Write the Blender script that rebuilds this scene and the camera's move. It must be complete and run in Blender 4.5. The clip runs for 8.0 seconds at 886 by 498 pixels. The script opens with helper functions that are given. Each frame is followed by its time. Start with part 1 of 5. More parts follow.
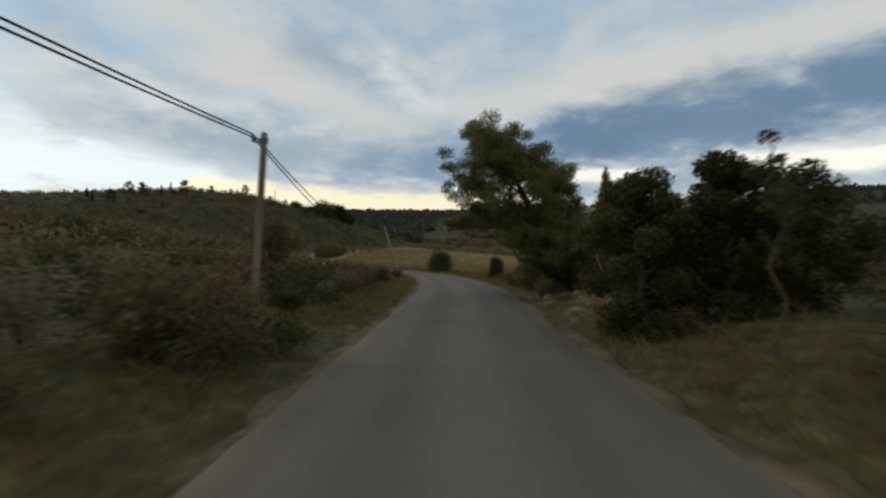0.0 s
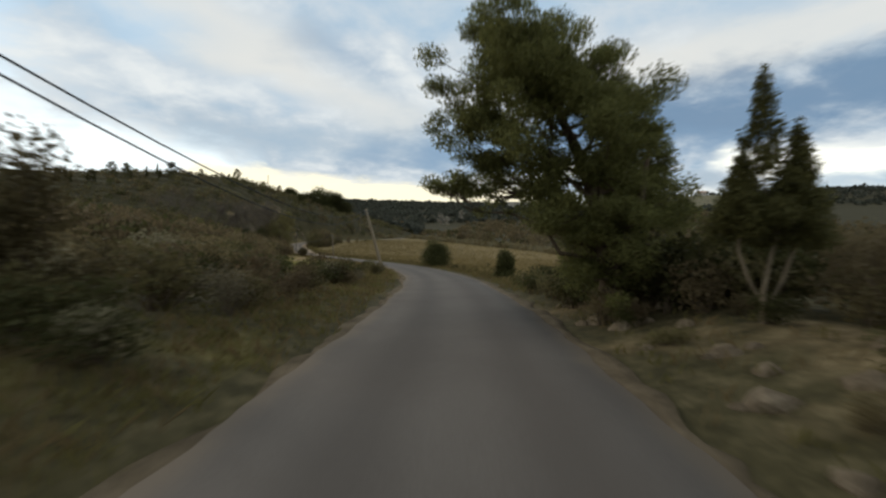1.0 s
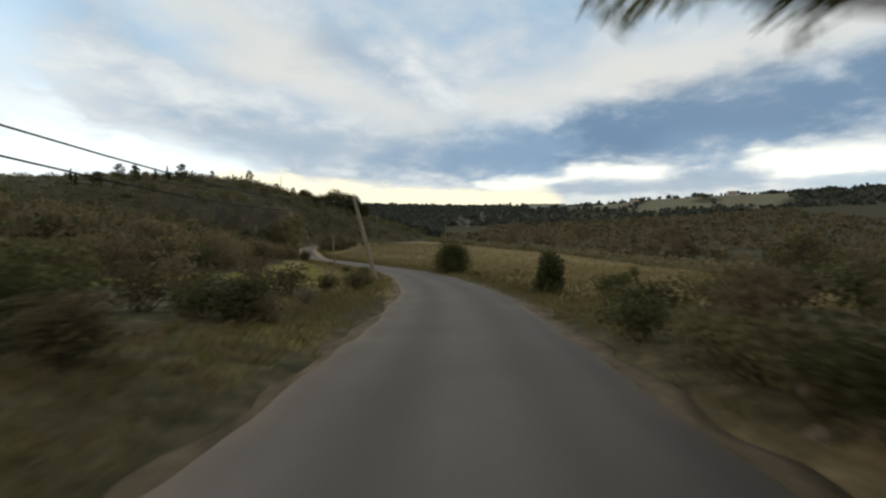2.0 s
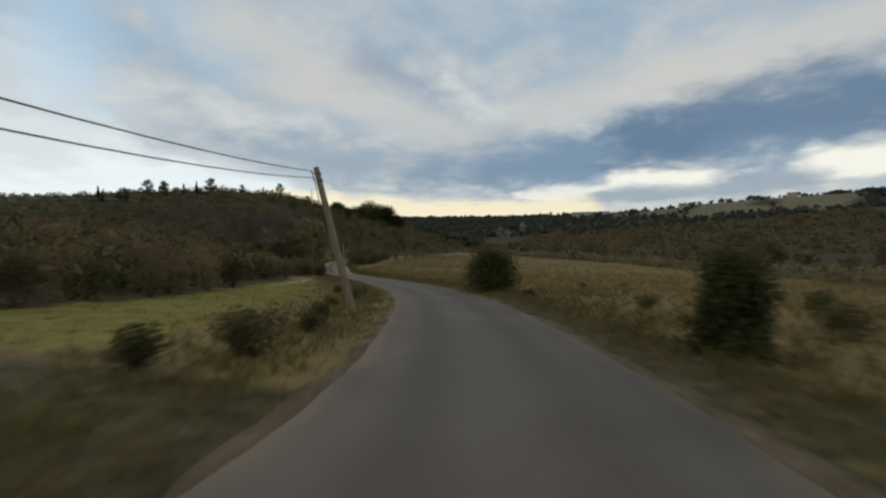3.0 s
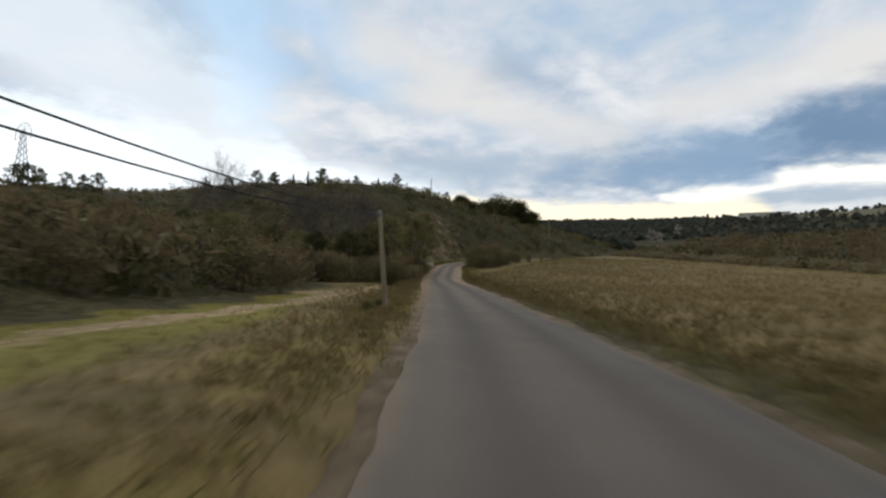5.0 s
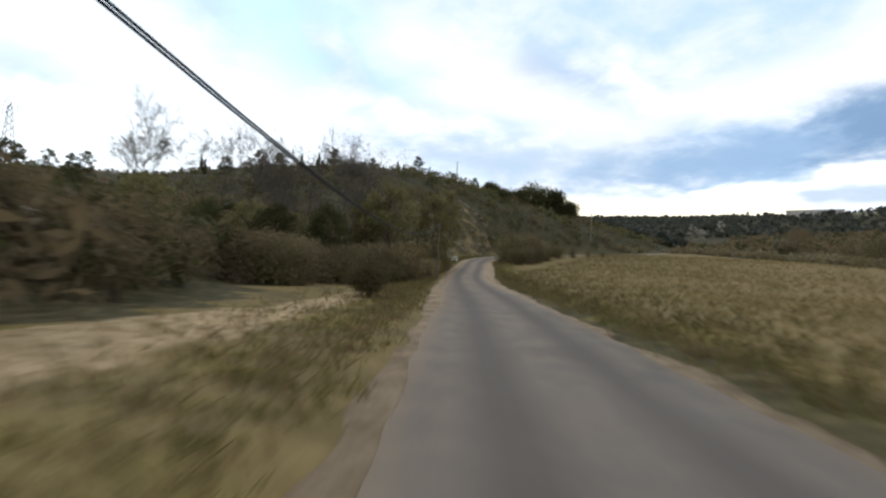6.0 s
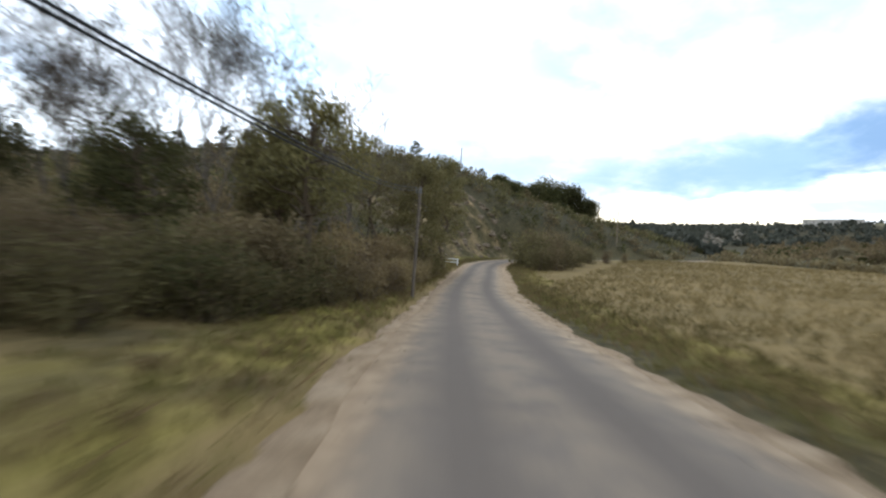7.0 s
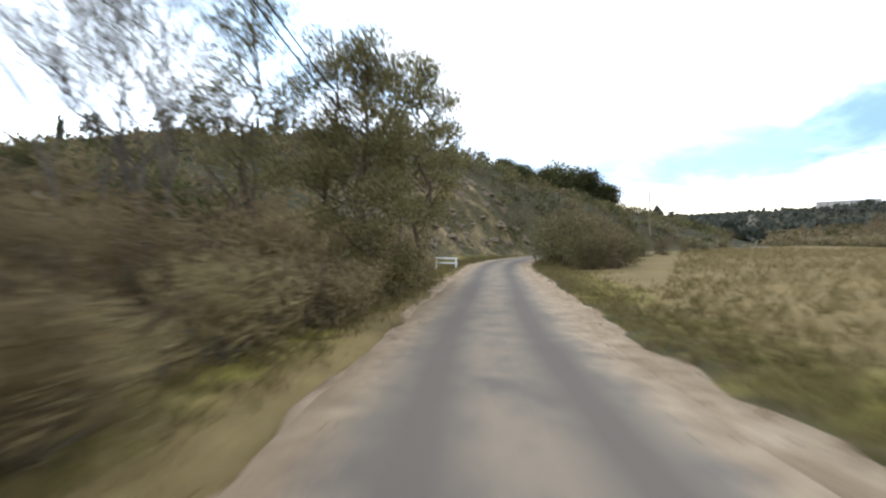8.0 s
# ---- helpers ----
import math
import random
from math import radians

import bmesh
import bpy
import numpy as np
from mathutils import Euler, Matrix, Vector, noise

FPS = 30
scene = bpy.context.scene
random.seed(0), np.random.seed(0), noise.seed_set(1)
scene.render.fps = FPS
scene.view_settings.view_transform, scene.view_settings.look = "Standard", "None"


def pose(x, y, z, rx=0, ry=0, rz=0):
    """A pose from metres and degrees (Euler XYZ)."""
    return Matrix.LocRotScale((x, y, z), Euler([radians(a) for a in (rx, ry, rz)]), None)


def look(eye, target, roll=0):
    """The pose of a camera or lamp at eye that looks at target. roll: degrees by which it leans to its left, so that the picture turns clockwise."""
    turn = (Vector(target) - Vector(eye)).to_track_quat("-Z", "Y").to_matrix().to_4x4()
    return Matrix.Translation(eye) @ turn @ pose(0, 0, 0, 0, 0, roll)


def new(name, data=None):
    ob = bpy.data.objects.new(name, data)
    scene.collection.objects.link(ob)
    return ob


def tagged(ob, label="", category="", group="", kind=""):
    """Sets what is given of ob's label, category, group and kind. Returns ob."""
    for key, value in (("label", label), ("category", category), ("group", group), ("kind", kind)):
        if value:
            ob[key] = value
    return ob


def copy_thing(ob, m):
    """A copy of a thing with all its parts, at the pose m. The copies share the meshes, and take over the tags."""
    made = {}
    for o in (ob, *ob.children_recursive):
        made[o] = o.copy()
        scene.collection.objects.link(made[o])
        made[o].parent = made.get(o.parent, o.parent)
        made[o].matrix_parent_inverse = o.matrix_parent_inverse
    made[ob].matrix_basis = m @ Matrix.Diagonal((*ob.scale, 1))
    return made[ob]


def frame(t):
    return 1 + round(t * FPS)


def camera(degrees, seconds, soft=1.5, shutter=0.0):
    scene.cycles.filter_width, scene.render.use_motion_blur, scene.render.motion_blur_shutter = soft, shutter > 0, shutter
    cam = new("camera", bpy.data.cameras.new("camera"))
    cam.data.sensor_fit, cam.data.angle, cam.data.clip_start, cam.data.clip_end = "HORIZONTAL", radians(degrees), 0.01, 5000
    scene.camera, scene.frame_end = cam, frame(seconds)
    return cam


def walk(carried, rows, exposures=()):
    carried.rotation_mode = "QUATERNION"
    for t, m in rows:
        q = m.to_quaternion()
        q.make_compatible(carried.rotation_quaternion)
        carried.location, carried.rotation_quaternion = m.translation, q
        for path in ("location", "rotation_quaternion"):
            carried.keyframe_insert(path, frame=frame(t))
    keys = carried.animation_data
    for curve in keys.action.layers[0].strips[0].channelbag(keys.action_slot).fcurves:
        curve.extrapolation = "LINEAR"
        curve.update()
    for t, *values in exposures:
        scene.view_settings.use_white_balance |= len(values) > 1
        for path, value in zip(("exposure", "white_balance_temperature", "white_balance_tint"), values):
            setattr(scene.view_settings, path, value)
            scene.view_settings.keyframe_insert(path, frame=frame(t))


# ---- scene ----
cam = camera(85.4, 8.0, soft=2.3, shutter=0.45)
PATH = [
    (0, (0.000, 0.000, 1.566), (-0.021, 9.998, 1.782), 0.45),
    (0.5, (0.219, 4.434, 1.579), (0.207, 14.433, 1.679), 1.51),
    (1, (0.444, 8.858, 1.580), (0.400, 18.858, 1.633), 1.72),
    (1.5, (0.633, 13.475, 1.574), (0.430, 23.473, 1.667), 1.37),
    (1.7, (0.687, 15.451, 1.568), (0.380, 25.445, 1.672), 1.35),
    (2.8, (0.607, 27.772, 1.502), (-0.500, 37.707, 1.787), 0.68),
    (3, (0.432, 30.335, 1.477), (-0.883, 40.242, 1.838), 0.24),
    (3.5, (-0.437, 37.847, 1.531), (-2.468, 47.633, 1.845), 0.56),
    (4, (-1.812, 45.031, 1.517), (-4.573, 54.639, 1.742), 1.91),
    (4.5, (-3.788, 52.368, 1.552), (-7.222, 61.755, 1.851), 1.26),
    (5, (-6.325, 59.871, 1.523), (-10.287, 69.043, 1.925), 1.73),
    (6.3, (-15.536, 80.899, 1.537), (-20.069, 89.809, 1.800), 3.13),
    (6.5, (-17.140, 84.531, 1.545), (-21.642, 93.455, 1.860), 3.88),
    (7, (-21.197, 93.733, 1.529), (-25.718, 102.646, 1.884), 3.94),
    (7.5, (-25.170, 102.653, 1.565), (-29.737, 111.538, 1.992), 1.40),
    (8, (-29.057, 111.318, 1.587), (-33.625, 120.203, 2.015), 0.98),
]
walk(cam, [(t, look(eye, target, roll)) for t, eye, target, roll in PATH],
     exposures=[(0.0, 0.1, 6480, 6), (0.5, 0.22, 6480, 6), (1.0, 0.42, 6480, 6), (1.7, 0.42, 6480, 6), (2.8, 0.05, 6480, 6), (3.5, -0.02, 6480, 7), (4.5, 0.25, 6480, 9),
                (5.2, 0.5, 6420, 10), (6.3, 1.1, 6120, 10), (7.0, 1.42, 6000, 10), (7.5, 1.7, 5950, 10), (8.0, 1.85, 5950, 10)])

# ---------------------------------------------------------------- light
world = bpy.data.worlds.new("sky")
scene.world = world
world.use_nodes = True


def node(tree, kind, **values):
    n = tree.nodes.new(kind)
    for key, value in values.items():
        if key in n.inputs:
            n.inputs[key].default_value = value
    return n


def math_node(tree, op, a, b=None, c=None):
    n = tree.nodes.new("ShaderNodeMath")
    n.operation = op
    for i, v in enumerate((a, b, c)):
        if v is None:
            continue
        if isinstance(v, (int, float)):
            n.inputs[i].default_value = v
        else:
            tree.links.new(v, n.inputs[i])
    return n.outputs[0]


def ramp(tree, fac, stops):
    n = tree.nodes.new("ShaderNodeValToRGB")
    el = n.color_ramp.elements
    while len(el) < len(stops):
        el.new(0.5)
    for e, (pos, col) in zip(el, stops):
        e.position = pos
        e.color = (*col, 1)
    tree.links.new(fac, n.inputs[0])
    return n.outputs[0]


def rise(tree, v, lo, hi):
    """0 below lo, 1 above hi."""
    n = tree.nodes.new("ShaderNodeMapRange")
    n.interpolation_type = "SMOOTHSTEP"
    n.inputs[1].default_value, n.inputs[2].default_value = lo, hi
    tree.links.new(v, n.inputs[0])
    return n.outputs[0]


def mix(tree, fac, a, b, blend="MIX"):
    n = tree.nodes.new("ShaderNodeMix")
    n.data_type = "RGBA"
    n.blend_type = blend
    for socket, v in ((n.inputs[0], fac), (n.inputs[6], a), (n.inputs[7], b)):
        if isinstance(v, (int, float)):
            socket.default_value = v
        elif isinstance(v, tuple):
            socket.default_value = (*v, 1)
        else:
            tree.links.new(v, socket)
    return n.outputs[2]


def noise_tex(tree, vec, scale, detail=4.0, rough=0.55, distort=0.0):
    n = tree.nodes.new("ShaderNodeTexNoise")
    n.inputs["Scale"].default_value = scale
    n.inputs["Detail"].default_value = detail
    n.inputs["Roughness"].default_value = rough
    n.inputs["Distortion"].default_value = distort
    if vec is not None:
        tree.links.new(vec, n.inputs["Vector"])
    return n.outputs["Fac"]


# clouds by compass: azimuth and elevation of both ends, core and outer half-width, in degrees; then strength, and a colour from TINTS
CLOUDS = [(-78, 9.5, -47, 9.3, 2.6, 6.5, 0.97, "white"), (-47, 9.2, -27, 8.4, 0.8, 4.0, 0.92, "white"),
          (-68, 22, -50, 14.0, 2.0, 8.0, 0.75, "pale"), (-51, 29, -45, 17.0, 0.0, 4.5, 0.6, "blue"), (-40, 27, -33, 22, 0.0, 4.5, 0.4, "blue"),
          (-31, 24.5, -20, 20.5, 0.6, 5.0, 0.75, "cream"), (-20, 20.0, -6, 15.4, 0.2, 4.2, 0.7, "cream"),
          (-16, 22.5, -6, 19.6, -0.8, 3.6, 0.55, "dusk"), (-27, 12.2, -2, 11.4, 0.0, 4.2, 0.6, "grey")]
BANKS = [(4, 17.6, 20, 19.8, 0.2, 3.8, 0.72, "cream"), (20, 19.8, 44, 21.8, 0.6, 4.4, 0.85, "cream"),
         (-7, 10.6, 6, 12.0, -0.6, 4.0, 0.7, "dusk"), (2, 12.0, 17, 13.6, 0.2, 4.6, 0.85, "dusk"), (16, 13.6, 48, 16.2, 1.0, 5.4, 0.92, "slate"), (24, 11.4, 31, 11.2, 0.0, 3.0, 0.65, "dusk")]
GAPS = [(-26, 7.3, 9, 6.2, 0.6, 1.9, 0.97, "warm"), (12.5, 9.7, 22.5, 9.4, 0.25, 1.5, 0.95, "light"), (2, 8.3, 12, 8.8, 0.05, 0.9, 0.8, "light"),
        (31.5, 9.9, 47, 9.6, 0.5, 2.0, 0.95, "light"), (11, 7.9, 30, 7.9, 0.2, 1.3, 0.7, "grey")]
TINTS = {"white": (0.86, 0.92, 0.95), "pale": (0.66, 0.70, 0.73), "blue": (0.36, 0.55, 0.75), "cream": (0.60, 0.59, 0.575), "slate": (0.13, 0.206, 0.315), "dusk": (0.20, 0.29, 0.41),
         "grey": (0.31, 0.375, 0.45), "warm": (1.0, 0.87, 0.62), "light": (0.95, 0.92, 0.83)}


def build_sky():
    t = world.node_tree
    t.nodes.clear()
    co = t.nodes.new("ShaderNodeTexCoord").outputs["Generated"]
    sep = t.nodes.new("ShaderNodeSeparateXYZ")
    t.links.new(co, sep.inputs[0])
    z = math_node(t, "MAXIMUM", sep.outputs[2], 0.0)
    den = math_node(t, "ADD", z, 0.22)
    comb = t.nodes.new("ShaderNodeCombineXYZ")
    t.links.new(math_node(t, "DIVIDE", sep.outputs[0], den), comb.inputs[0])
    t.links.new(math_node(t, "DIVIDE", sep.outputs[1], den), comb.inputs[1])
    comb.inputs[2].default_value = 1.7
    big = noise_tex(t, comb.outputs[0], 1.3, 6.0, 0.5, 0.3)
    small = noise_tex(t, comb.outputs[0], 4.5, 8.0, 0.58, 0.2)
    cloud = math_node(t, "ADD", math_node(t, "MULTIPLY", big, 0.55), math_node(t, "MULTIPLY", small, 0.45))
    sky = t.nodes.new("ShaderNodeTexSky")
    sky.sky_type = "NISHITA"
    sky.sun_disc = False
    sky.sun_elevation = radians(14)
    sky.sun_rotation = radians(-60)
    clear = mix(t, 1.0, sky.outputs[0], (0.13, 0.13, 0.13), "MULTIPLY")
    tone = ramp(t, cloud, [(0.34, (0.27, 0.39, 0.53)), (0.45, (0.37, 0.455, 0.55)), (0.53, (0.47, 0.515, 0.57)), (0.63, (0.62, 0.635, 0.65))])
    low = ramp(t, z, [(0.09, (1, 1, 1)), (0.15, (0, 0, 0))])
    col = mix(t, math_node(t, "MULTIPLY", low, 0.55), tone, mix(t, 0.15, (0.88, 0.83, 0.70), clear))
    # the place in the sky, frayed by two scales of noise
    az = math_node(t, "MULTIPLY", math_node(t, "ARCTAN2", sep.outputs[0], sep.outputs[1]), 57.2958)
    el = math_node(t, "MULTIPLY", math_node(t, "ARCSINE", sep.outputs[2]), 57.2958)
    spot = t.nodes.new("ShaderNodeCombineXYZ")
    t.links.new(math_node(t, "ADD", az, math_node(t, "MULTIPLY_ADD", big, 14.0, -7.0)), spot.inputs[0])
    flat = t.nodes.new("ShaderNodeMapping")
    flat.inputs["Scale"].default_value = (6.0, 6.0, 22.0)
    t.links.new(co, flat.inputs[0])
    fray = noise_tex(t, flat.outputs[0], 1.0, 7.0, 0.6, 0.4)
    t.links.new(math_node(t, "ADD", el, math_node(t, "MULTIPLY_ADD", fray, 3.0, -1.5)), spot.inputs[1])

    def vec(op, a, b):
        n = t.nodes.new("ShaderNodeVectorMath")
        n.operation = op
        for socket, v in ((n.inputs[0], a), (n.inputs[1], b)):
            if isinstance(v, tuple):
                socket.default_value = v
            else:
                t.links.new(v, socket)
        return n
    for a0, e0, a1, e1, core, outer, strength, tint in CLOUDS + BANKS + GAPS:
        way = (a1 - a0, e1 - e0, 0.0)
        rel = vec("SUBTRACT", spot.outputs[0], (a0, e0, 0.0)).outputs[0]
        along = math_node(t, "MULTIPLY", vec("DOT_PRODUCT", rel, way).outputs["Value"], 1.0 / (way[0] ** 2 + way[1] ** 2))
        along.node.use_clamp = True
        foot = t.nodes.new("ShaderNodeVectorMath")
        foot.operation = "SCALE"
        foot.inputs[0].default_value = way
        t.links.new(along, foot.inputs["Scale"])
        off = vec("SUBTRACT", rel, foot.outputs[0]).outputs[0]
        off = vec("LENGTH", vec("MULTIPLY", off, (0.55, 1.0, 0.0)).outputs[0], (0.0, 0.0, 0.0)).outputs["Value"]
        off = math_node(t, "ADD", off, math_node(t, "MULTIPLY_ADD", small, outer * 1.5, -outer * 0.75))
        near = math_node(t, "MULTIPLY", math_node(t, "SUBTRACT", 1.0, rise(t, off, core, outer)), strength)
        rgb = TINTS[tint]
        col = mix(t, near, col, mix(t, 0.12, rgb, clear) if tint in ("warm", "blue") else rgb)
    bg = t.nodes.new("ShaderNodeBackground")
    bg.inputs[1].default_value = 1.0
    t.links.new(col, bg.inputs[0])
    out = t.nodes.new("ShaderNodeOutputWorld")
    t.links.new(bg.outputs[0], out.inputs[0])


build_sky()
sun = new("sun", bpy.data.lights.new("sun", "SUN"))
sun.data.energy = 0.55
sun.data.angle = radians(18)
sun.data.color = (1.0, 0.93, 0.82)
sun.matrix_world = look((-60, 35, 25), (0, 0, 0))

# ---------------------------------------------------------------- materials


def material(name, rough=0.9):
    m = bpy.data.materials.new(name)
    m.use_nodes = True
    t = m.node_tree
    b = t.nodes["Principled BSDF"]
    b.inputs["Roughness"].default_value = rough
    b.inputs["Specular IOR Level"].default_value = 0.1
    return m, t, b


def obj_co(t):
    return t.nodes.new("ShaderNodeTexCoord").outputs["Object"]


def bump(t, b, height, strength, dist=0.02):
    n = t.nodes.new("ShaderNodeBump")
    n.inputs["Strength"].default_value = strength
    n.inputs["Distance"].default_value = dist
    t.links.new(height, n.inputs["Height"])
    t.links.new(n.outputs[0], b.inputs["Normal"])


def leaf_material(name, dark, mid, light, through_light=0.38):
    m, t, b = material(name, 0.7)
    rnd = t.nodes.new("ShaderNodeNewGeometry").outputs["Random Per Island"]
    info = t.nodes.new("ShaderNodeObjectInfo").outputs["Random"]
    soft = tuple(0.5 * (a + b) for a, b in zip(mid, light))
    col = ramp(t, rnd, [(0.0, dark), (0.55, mid), (1.0, soft)])
    big = noise_tex(t, obj_co(t), 0.9, 3.0)
    col = mix(t, 0.55, col, ramp(t, big, [(0.35, dark), (0.65, mid)]))
    hue = t.nodes.new("ShaderNodeHueSaturation")
    t.links.new(math_node(t, "MULTIPLY_ADD", info, 0.02, 0.488), hue.inputs["Hue"])
    t.links.new(math_node(t, "MULTIPLY_ADD", info, 0.5, 0.75), hue.inputs["Value"])
    t.links.new(col, hue.inputs["Color"])
    t.links.new(hue.outputs[0], b.inputs["Base Color"])
    tr = t.nodes.new("ShaderNodeBsdfTranslucent")
    t.links.new(hue.outputs[0], tr.inputs[0])
    ms = t.nodes.new("ShaderNodeMixShader")
    ms.inputs[0].default_value = through_light
    t.links.new(b.outputs[0], ms.inputs[1])
    t.links.new(tr.outputs[0], ms.inputs[2])
    t.links.new(ms.outputs[0], t.nodes["Material Output"].inputs[0])
    return m


def grain_material(name, c1, c2, c3, scale, rough=0.9, bump_strength=0.5, bump_dist=0.02, stretch=(1, 1, 1)):
    m, t, b = material(name, rough)
    mp = t.nodes.new("ShaderNodeMapping")
    mp.inputs["Scale"].default_value = stretch
    t.links.new(obj_co(t), mp.inputs[0])
    n1 = noise_tex(t, mp.outputs[0], scale, 6.0, 0.6)
    n2 = noise_tex(t, mp.outputs[0], scale * 7, 4.0, 0.65)
    col = ramp(t, n1, [(0.3, c1), (0.5, c2), (0.72, c3)])
    col = mix(t, 0.35, col, ramp(t, n2, [(0.3, c1), (0.7, c3)]))
    t.links.new(col, b.inputs["Base Color"])
    bump(t, b, n2, bump_strength, bump_dist)
    return m


M_PINE = leaf_material("pine_needles", (0.080, 0.076, 0.026), (0.170, 0.158, 0.054), (0.30, 0.27, 0.095), 0.5)
M_OAK = leaf_material("evergreen_leaves", (0.040, 0.040, 0.014), (0.092, 0.086, 0.031), (0.175, 0.150, 0.058))
M_SCRUB = leaf_material("scrub_leaves", (0.072, 0.059, 0.025), (0.155, 0.126, 0.054), (0.25, 0.20, 0.092), 0.45)
M_BROWN = leaf_material("dry_brown_leaves", (0.110, 0.080, 0.040), (0.200, 0.149, 0.076), (0.28, 0.212, 0.112), 0.45)
M_DRY = leaf_material("dry_twig_tangle", (0.155, 0.113, 0.050), (0.275, 0.206, 0.098), (0.39, 0.298, 0.152), 0.45)
M_OLIVE = leaf_material("olive_green_leaves", (0.110, 0.095, 0.038), (0.21, 0.178, 0.070), (0.34, 0.28, 0.12))
# far woodland: aerial haze is put into the leaf colour as greyed green
M_FAR_HAZED = leaf_material("haze_greyed_leaves", (0.040, 0.041, 0.030), (0.072, 0.072, 0.052), (0.11, 0.108, 0.080))
M_POPLAR = leaf_material("pale_bare_twigs", (0.30, 0.26, 0.20), (0.42, 0.37, 0.29), (0.52, 0.47, 0.38))
M_PALE = leaf_material("pale_seed_heads", (0.13, 0.11, 0.06), (0.24, 0.20, 0.12), (0.36, 0.31, 0.20))
M_MEADOW = leaf_material("meadow_grass", (0.150, 0.124, 0.030), (0.205, 0.168, 0.040), (0.26, 0.212, 0.058), 0.55)
M_GRASS = leaf_material("verge_grass", (0.090, 0.078, 0.022), (0.162, 0.132, 0.044), (0.265, 0.205, 0.080))
M_STRAW = leaf_material("dry_grass", (0.135, 0.094, 0.042), (0.222, 0.157, 0.070), (0.31, 0.226, 0.108), 0.5)
M_BARK = grain_material("bark", (0.05, 0.036, 0.022), (0.11, 0.079, 0.050), (0.185, 0.138, 0.09), 3.0, 0.95, 0.9, 0.03, (1, 1, 0.25))
M_PALEBARK = grain_material("pale_bark", (0.12, 0.09, 0.055), (0.21, 0.16, 0.10), (0.30, 0.235, 0.155), 4.0, 0.95, 0.7, 0.02, (1, 1, 0.3))
M_TWIG = grain_material("grey_twigs", (0.07, 0.054, 0.040), (0.125, 0.10, 0.075), (0.20, 0.165, 0.125), 5.0)
M_POLE = grain_material("weathered_pole_wood", (0.10, 0.076, 0.048), (0.20, 0.154, 0.10), (0.31, 0.245, 0.165), 7.0, 0.9, 0.9, 0.015, (1, 1, 0.07))
M_ROCK = grain_material("limestone", (0.12, 0.086, 0.052), (0.23, 0.168, 0.105), (0.38, 0.29, 0.19), 2.6, 0.95, 1.0, 0.06)
M_SLOPE = grain_material("weathered_slope_rock", (0.075, 0.054, 0.034), (0.145, 0.107, 0.068), (0.24, 0.182, 0.12), 1.8, 0.95, 1.0, 0.08)
M_METAL = grain_material("grey_fitting", (0.10, 0.10, 0.10), (0.16, 0.16, 0.16), (0.22, 0.22, 0.21), 9.0, 0.55)
M_CABLE = grain_material("black_cable", (0.012, 0.012, 0.013), (0.02, 0.02, 0.02), (0.03, 0.03, 0.03), 9.0, 0.6)
M_WHITE = grain_material("white_paint", (0.62, 0.60, 0.55), (0.74, 0.72, 0.67), (0.8, 0.79, 0.75), 6.0, 0.6)
M_WALL = grain_material("pale_render", (0.34, 0.30, 0.25), (0.42, 0.38, 0.32), (0.50, 0.46, 0.39), 0.4)
M_ROOF = grain_material("clay_tiles", (0.24, 0.14, 0.09), (0.33, 0.20, 0.13), (0.40, 0.27, 0.19), 0.8)
M_PANE = grain_material("dark_window", (0.03, 0.035, 0.04), (0.04, 0.045, 0.05), (0.06, 0.06, 0.07), 1.0, 0.15)


